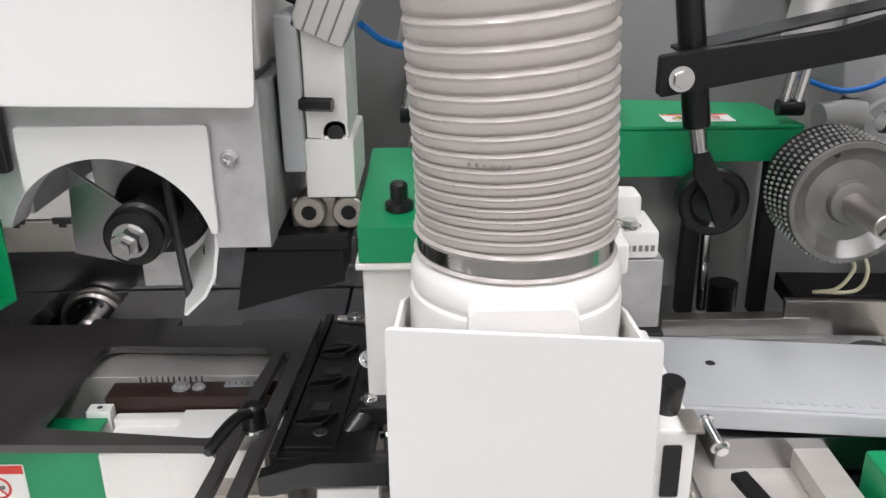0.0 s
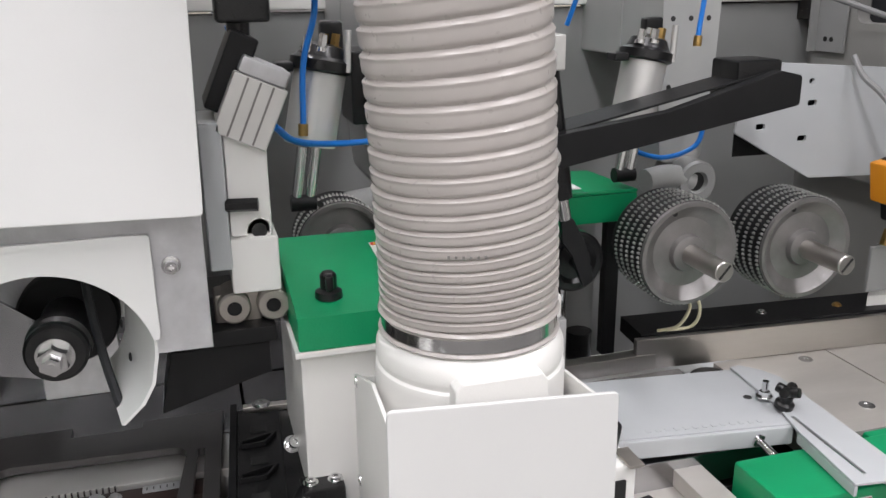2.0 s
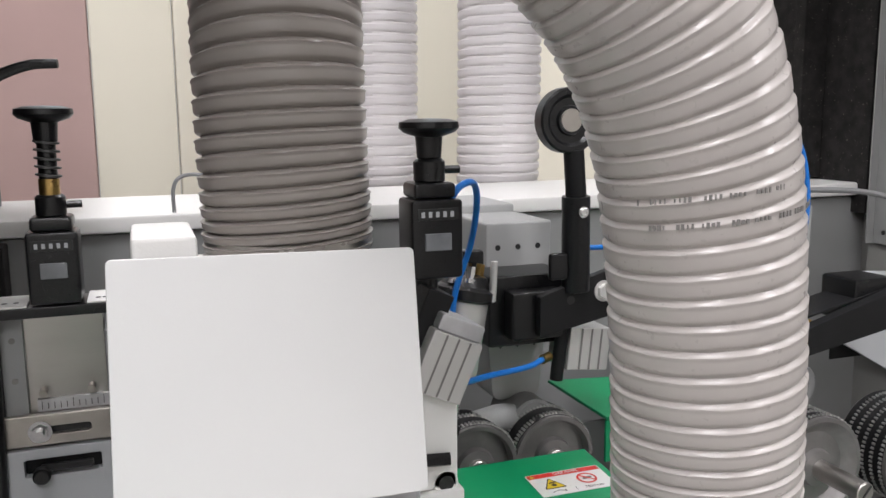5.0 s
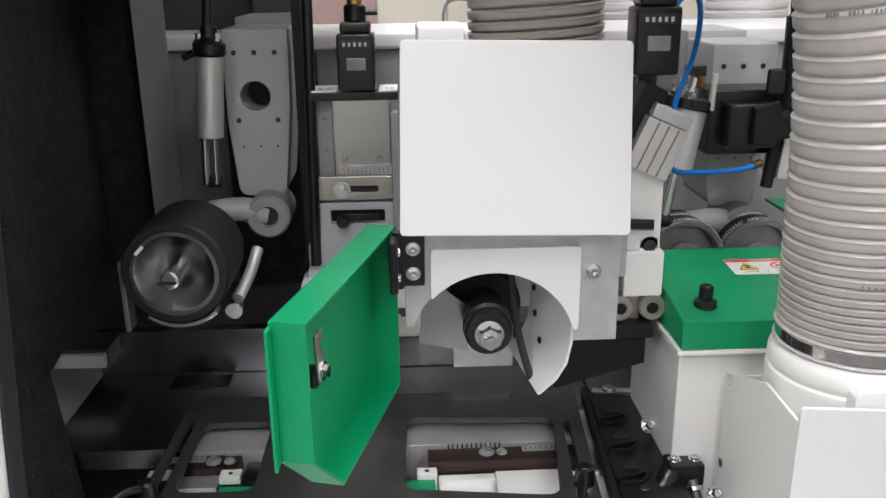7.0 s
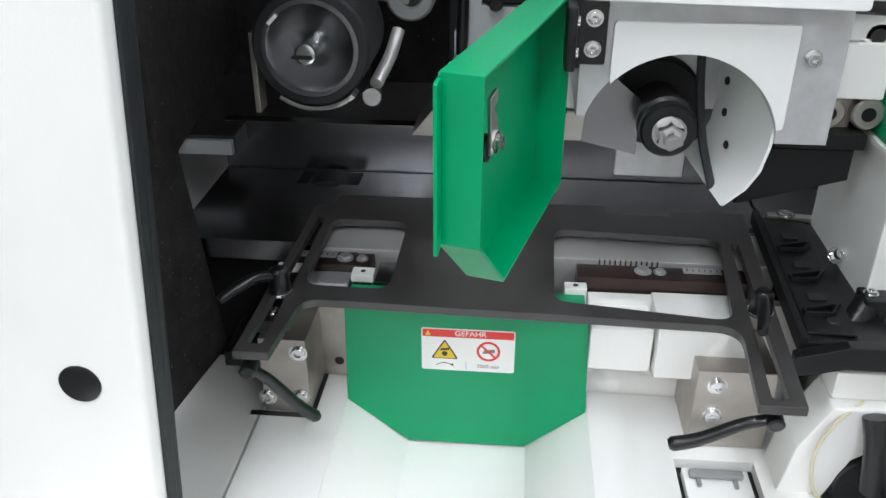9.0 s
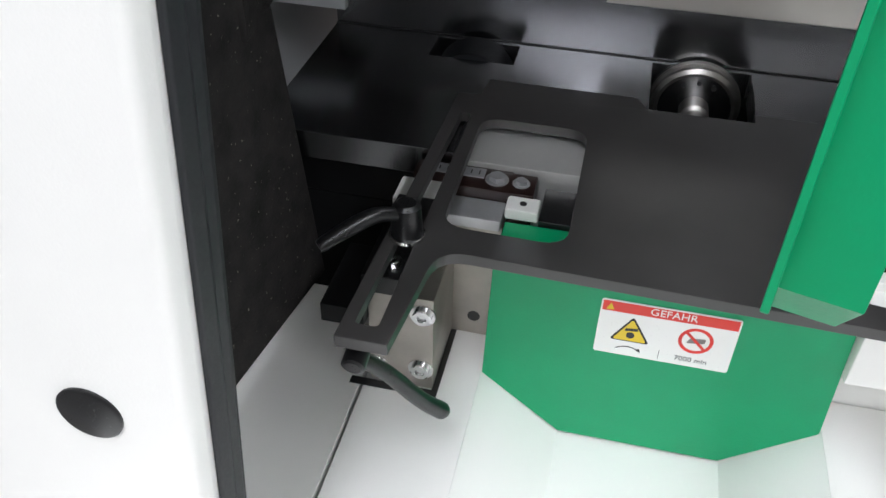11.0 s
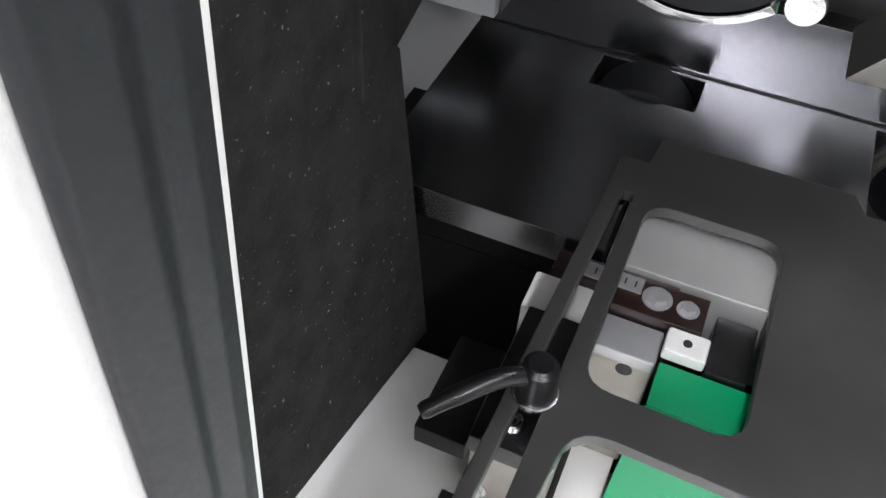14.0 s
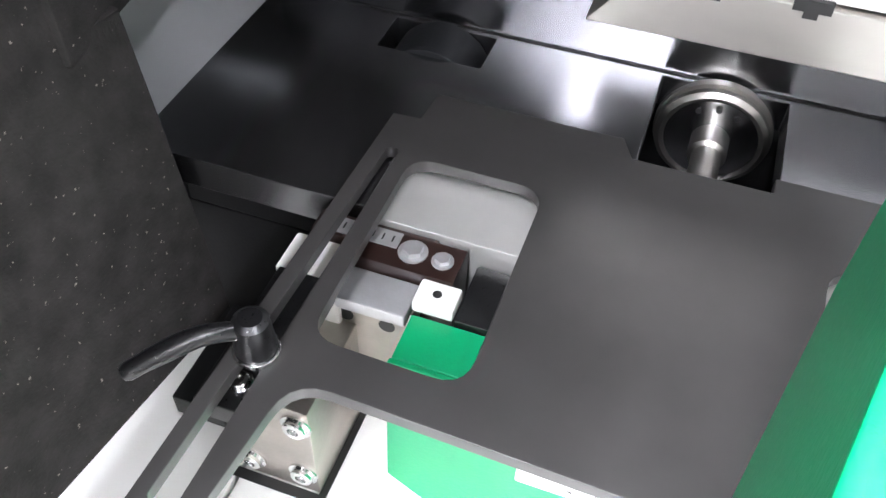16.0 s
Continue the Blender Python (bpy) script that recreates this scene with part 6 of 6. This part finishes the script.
# second green hood with legs, arm bar, rod and wheel
ORIGIN = Vector((0.016, 0.039, -0.006))
g2 = thing("green_hood", (0.19, 0.95, 1.0), "green painted hood on black legs behind the hose", "green hood")
part("front", sheet(B(), [[(0.10, 1.000), (0.182, 1.000), (0.188, 1.013), (0.268, 1.013), (0.268, 1.042), (0.10, 1.042)]], "xz", 0.925, 0.929, 0.001), GREEN, g2)
gt = B()
sheet(gt, [[(0.10, 0.925), (0.268, 0.925), (0.258, 1.02), (0.10, 1.05)]], "xy", 1.0425, 1.046, 0.001)
part("top", gt, GREEN, g2)
for lx0 in (0.180, 0.252):
    part("leg", bx(B(), lx0, lx0 + 0.016, 0.955, 0.968, 0.85, 1.012, 0.001), MATT, g2)
part("chrome_rod", cy(B(), (0.206, 0.962, 0.852), (0.203, 0.962, 0.99), 0.0048, n=16), CHROME, g2)
part("back_sheet", bx(B(), 0.10, 0.262, 1.0, 1.004, 0.86, 1.012, 0.001), GREYP, g2)
part("foot", cy(B(), (0.225, 0.958, 0.85), (0.225, 0.958, 0.882), 0.014, n=24), PLAST, g2)
danger_label(pose(0.182, 0.955, 1.0462, 0, 0, 0), "the green hood", 0.062, 0.03)
ORIGIN = Vector((0, 0, 0))
ab = thing("arm_bar", (0.27, 0.885, 1.12), "flat black steel arm bar with a bright hexagon bolt", "arm bar")
part("bar", sheet(B(), [rpoly([(0.130, 1.083), (0.255, 1.106), (0.372, 1.127), (0.394, 1.131), (0.394, 1.158), (0.372, 1.163), (0.260, 1.132), (0.130, 1.114)], 0.004)], "xz", 0.872, 0.884, 0.001), MATT, ab)
part("top_face", sheet(B(), [[(0.150, 1.113), (0.372, 1.1605), (0.372, 1.1625), (0.150, 1.1155)]], "xz", 0.8845, 0.925, 0.0006), MATT, ab)
part("hub", bx(B(), 0.335, 0.382, 0.886, 0.93, 1.130, 1.172, 0.003), PLAST, ab)
s = B()
bolt(s, (0.146, 0.872, 1.0975), (0, -1, 0), 0.0072, 0.006, 6)
part("hex_bolt", s, CHROME, ab)
pr2 = thing("press_rod", (0.17, 0.90, 1.06), "black air cylinder rod with a fork and guide wheel", "press rod")
part("cylinder", cy(B(), (0.152, 0.898, 1.170), (0.169, 0.898, 1.055), 0.0108, n=26, b=0.001), PLAST, pr2)
part("upper_cap", bx(B(), 0.135, 0.164, 0.885, 0.912, 1.170, 1.20, 0.002), ANOD, pr2)
part("piston", cy(B(), (0.169, 0.898, 1.055), (0.173, 0.898, 1.035), 0.0068, n=18), CHROME, pr2)
part("fork", sheet(B(), [rpoly([(0.168, 1.036), (0.180, 1.036), (0.194, 1.010), (0.203, 0.974), (0.193, 0.967), (0.180, 1.0), (0.170, 1.014)], 0.003)], "xz", 0.893, 0.899, 0.001), MATT, pr2)
part("wheel", spin(B(), [(0.006, 0.002), (0.018, 0.003), (0.022, 0.0), (0.028, 0.0), (0.0305, 0.002), (0.0305, 0.016), (0.028, 0.018), (0.01, 0.018)], (0.199, 0.925, 0.982), (0, 1, 0), 44), PLAST, pr2)
part("axle", cy(B(), (0.199, 0.90, 0.982), (0.199, 0.93, 0.982), 0.006, n=18), MATT, pr2)

# bracket with cam roller over the second arm
ORIGIN = Vector((0.014, 0.01, 0.014))
cr = thing("cam_arm", (0.04, 0.93, 1.15), "black clamp arm with an upright rod and grooved roller", "clamp arm")
part("bracket", bx(B(), -0.020, 0.060, 0.955, 1.012, 1.106, 1.172, 0.003), PLAST, cr)
for sx, sy in ((0.004, 0.9545), (0.054, 0.9545)):
    part("screw", bolt(B(), (sx, sy, 1.120), (0, -1, 0), 0.0055, 0.003, 16), CHROME, cr)
part("arm", sheet(B(), [rpoly([(0.016, 1.120), (0.086, 1.134), (0.099, 1.146), (0.099, 1.168), (0.088, 1.178), (0.016, 1.157)], [0.003, 0.004, 0.010, 0.010, 0.006, 0.003])], "xz", 0.925, 0.934, 0.001), MATT, cr)
part("arm_block", bx(B(), -0.006, 0.046, 0.9343, 0.9545, 1.116, 1.160, 0.003), PLAST, cr)
part("clamp_boss", bx(B(), 0.022, 0.040, 0.918, 0.9248, 1.172, 1.196, 0.003), PLAST, cr)
part("arm_hole", spin(B(), [(0.004, 0), (0.004, 0.0003), (0.0003, 0.0003)], (0.046, 0.9249, 1.152), (0, -1, 0), 16), INK, cr)
part("hex_bolt", bolt(B(), (0.079, 0.925, 1.158), (0, -1, 0), 0.0072, 0.005, 6), ANOD, cr)
part("rod", cy(B(), (0.052, 0.928, 1.16), (0.048, 0.922, 1.245), 0.0125, n=26, b=0.001), PLAST, cr)
part("upper_rod", cy(B(), (0.048, 0.922, 1.245), (0.044, 0.920, 1.285), 0.009, n=22), MATT, cr)
part("set_screw", bolt(B(), (0.049, 0.910, 1.232), (0, -1, 0), 0.0036, 0.003, 16), CHROME, cr)
part("roller", spin(B(), [(0.006, 0.001), (0.012, 0.0), (0.013, 0.003), (0.019, 0.003), (0.022, 0.0), (0.0265, 0.0), (0.028, 0.002), (0.028, 0.014), (0.026, 0.016), (0.01, 0.016)], (0.038, 0.913, 1.310), (0, 1, 0), 44), PLAST, cr)
part("bearing", spin(B(), [(0.0045, -0.0006), (0.0095, -0.0006), (0.0105, 0.001), (0.0045, 0.001)], (0.038, 0.913, 1.310), (0, 1, 0), 28), MILLED, cr, "brown steel bearing")
c3 = thing("air_cylinder", (0.08, 0.93, 1.09), "silver anodised compact air cylinder under the clamp arm", "air cylinder", "air cylinders")
part("body", bx(B(), 0.050, 0.092, 0.935, 0.975, 1.082, 1.122, 0.0015, turn((0.07, 0.95, 1.10), 0, 6, 0)), ANOD, c3)
for gx in (0.062, 0.072, 0.082):
    part("groove", bx(B(), gx - 0.0008, gx + 0.0008, 0.9343, 0.9349, 1.083, 1.121, 0, turn((0.07, 0.95, 1.10), 0, 6, 0)), PRINT, c3)
part("rod_eye", cy(B(), (0.046, 0.94, 1.125), (0.040, 0.94, 1.075), 0.006, n=16), MATT, c3)
ORIGIN = Vector((0, 0, 0))

# bracket panel, switch and cable on the right
bp = thing("bracket_panel", (0.52, 0.965, 1.09), "pale grey sheet bracket with oblong adjusting slots", "bracket panel")
slots = [rect(0.452, 0.464, 1.137, 1.143, 0.0029), rect(0.478, 0.489, 1.114, 1.120, 0.0029), rect(0.417, 0.428, 1.092, 1.098, 0.0029), rect(0.470, 0.481, 1.077, 1.083, 0.0029), disc(0.480, 1.140, 0.003, 14)]
part("sheet", sheet(B(), [rpoly([(0.402, 1.163), (0.585, 1.150), (0.632, 1.135), (0.648, 1.030), (0.490, 1.036), (0.392, 1.090)], 0.004)] + slots, "xz", 0.963, 0.967, 0.0008), PALE, bp)
# added black sheet that stands in for shade behind the slots
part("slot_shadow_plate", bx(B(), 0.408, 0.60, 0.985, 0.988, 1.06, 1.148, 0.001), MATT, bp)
sw = thing("limit_switch", (0.56, 0.91, 1.02), "orange and black limit switch with a grey cable", "switch")
msw = turn((0.56, 0.91, 1.02), 0, -10, 0)
part("body", bx(B(), 0.556, 0.574, 0.905, 0.930, 0.992, 1.062, 0.003, msw), PLAST, sw)
part("cover", bx(B(), 0.541, 0.5555, 0.902, 0.928, 1.018, 1.062, 0.003, msw), ORANGE, sw, "orange plastic cover")
part("actuator", cy(B(), (0.560, 0.912, 0.985), (0.556, 0.912, 0.968), 0.006, n=16), BRASS, sw)
part("gland", cy(B(), (0.560, 0.915, 1.062), (0.556, 0.915, 1.082), 0.0065, n=16), PLAST, sw)
part("cable", tube(B(), [(0.556, 0.915, 1.080), (0.553, 0.918, 1.105), (0.540, 0.93, 1.128), (0.528, 0.945, 1.145), (0.524, 0.958, 1.165)], 0.0032, 8), CABLE, sw, "grey cable")
solo("switch_bracket", bx(B(), 0.553, 0.585, 0.925, 0.930, 0.91, 0.962, 0.001), GREYP, "small grey bracket under the switch", "bracket")

# air tubes, cables and small wires
for pts, lab in (([(-0.092, 0.836, 1.268), (-0.080, 0.84, 1.280), (-0.062, 0.86, 1.279), (-0.048, 0.89, 1.258), (-0.042, 0.92, 1.222), (-0.052, 0.93, 1.18), (-0.055, 0.93, 1.13)], "blue air tube arching from the counter to the strut"),
                 ([(-0.088, 0.83, 1.145), (-0.070, 0.86, 1.128), (-0.035, 0.90, 1.117), (0.010, 0.92, 1.114), (0.030, 0.93, 1.116)], "blue air tube running to the brass fitting"),
                 ([(0.225, 1.02, 1.20), (0.245, 1.0, 1.27), (0.285, 0.98, 1.315), (0.330, 0.97, 1.305), (0.345, 0.965, 1.25), (0.338, 0.96, 1.19)], "blue air tube in a high loop over the third arm"),
                 ([(0.08, 0.99, 1.205), (0.12, 0.99, 1.202), (0.16, 0.99, 1.205)], "short blue air tube behind the hose"),
                 ([(0.30, 1.03, 1.07), (0.33, 1.0, 1.062), (0.36, 0.985, 1.075), (0.37, 0.985, 1.10)], "blue air tube under the arm bar"),
                 ([(-0.114, 0.85, 1.215), (-0.105, 0.858, 1.18), (-0.100, 0.86, 1.15)], "blue air tube behind the counter")):
    e = thing("air_tube", pts[0], lab, "air tube", "blue air tubes")
    part("tube", tube(B(), pts, 0.0026, 10), BLUE, e)
    part("fitting", cy(B(), Vector(pts[-1]), Vector(pts[-1]) + (Vector(pts[-1]) - Vector(pts[-2])).normalized() * 0.010, 0.0042, n=12), BRASS, e, "brass push-in fitting")
solo("bent_wire", tube(B(), [(-0.262, 1.20, 1.232), (-0.262, 1.20, 1.255), (-0.255, 1.20, 1.268), (-0.235, 1.205, 1.270), (-0.20, 1.22, 1.258)], 0.002, 8), CABLE, "thin bent wire on the white ledge", "wire")
solo("cable_run", tube(B(), [(0.30, 1.15, 1.235), (0.40, 1.12, 1.232), (0.48, 1.10, 1.235), (0.56, 1.08, 1.228), (0.62, 1.02, 1.20)], 0.0035, 8), CABLE, "grey cable lying across the arm heads", "cable")
solo("loose_wire", tube(B(), [(0.300, 0.93, 0.895), (0.312, 0.915, 0.905), (0.322, 0.912, 0.925), (0.318, 0.92, 0.935)], 0.0018, 8), PALEW, "loose pale wire under the toothed roller", "wire")
solo("loose_wire", tube(B(), [(0.300, 0.935, 0.893), (0.330, 0.92, 0.900), (0.336, 0.915, 0.92), (0.330, 0.92, 0.94)], 0.0018, 8), PALEW, "loose pale wire under the toothed roller", "wire")

solo("corner_block", sheet(B(), [rpoly([(0.566, 0.936), (0.641, 0.927), (0.632, 0.996)], 0.001)], "xy", 0.8700, 0.900, 0.001), WHITE, "white folded sheet corner beside the infeed fence", "corner sheet")
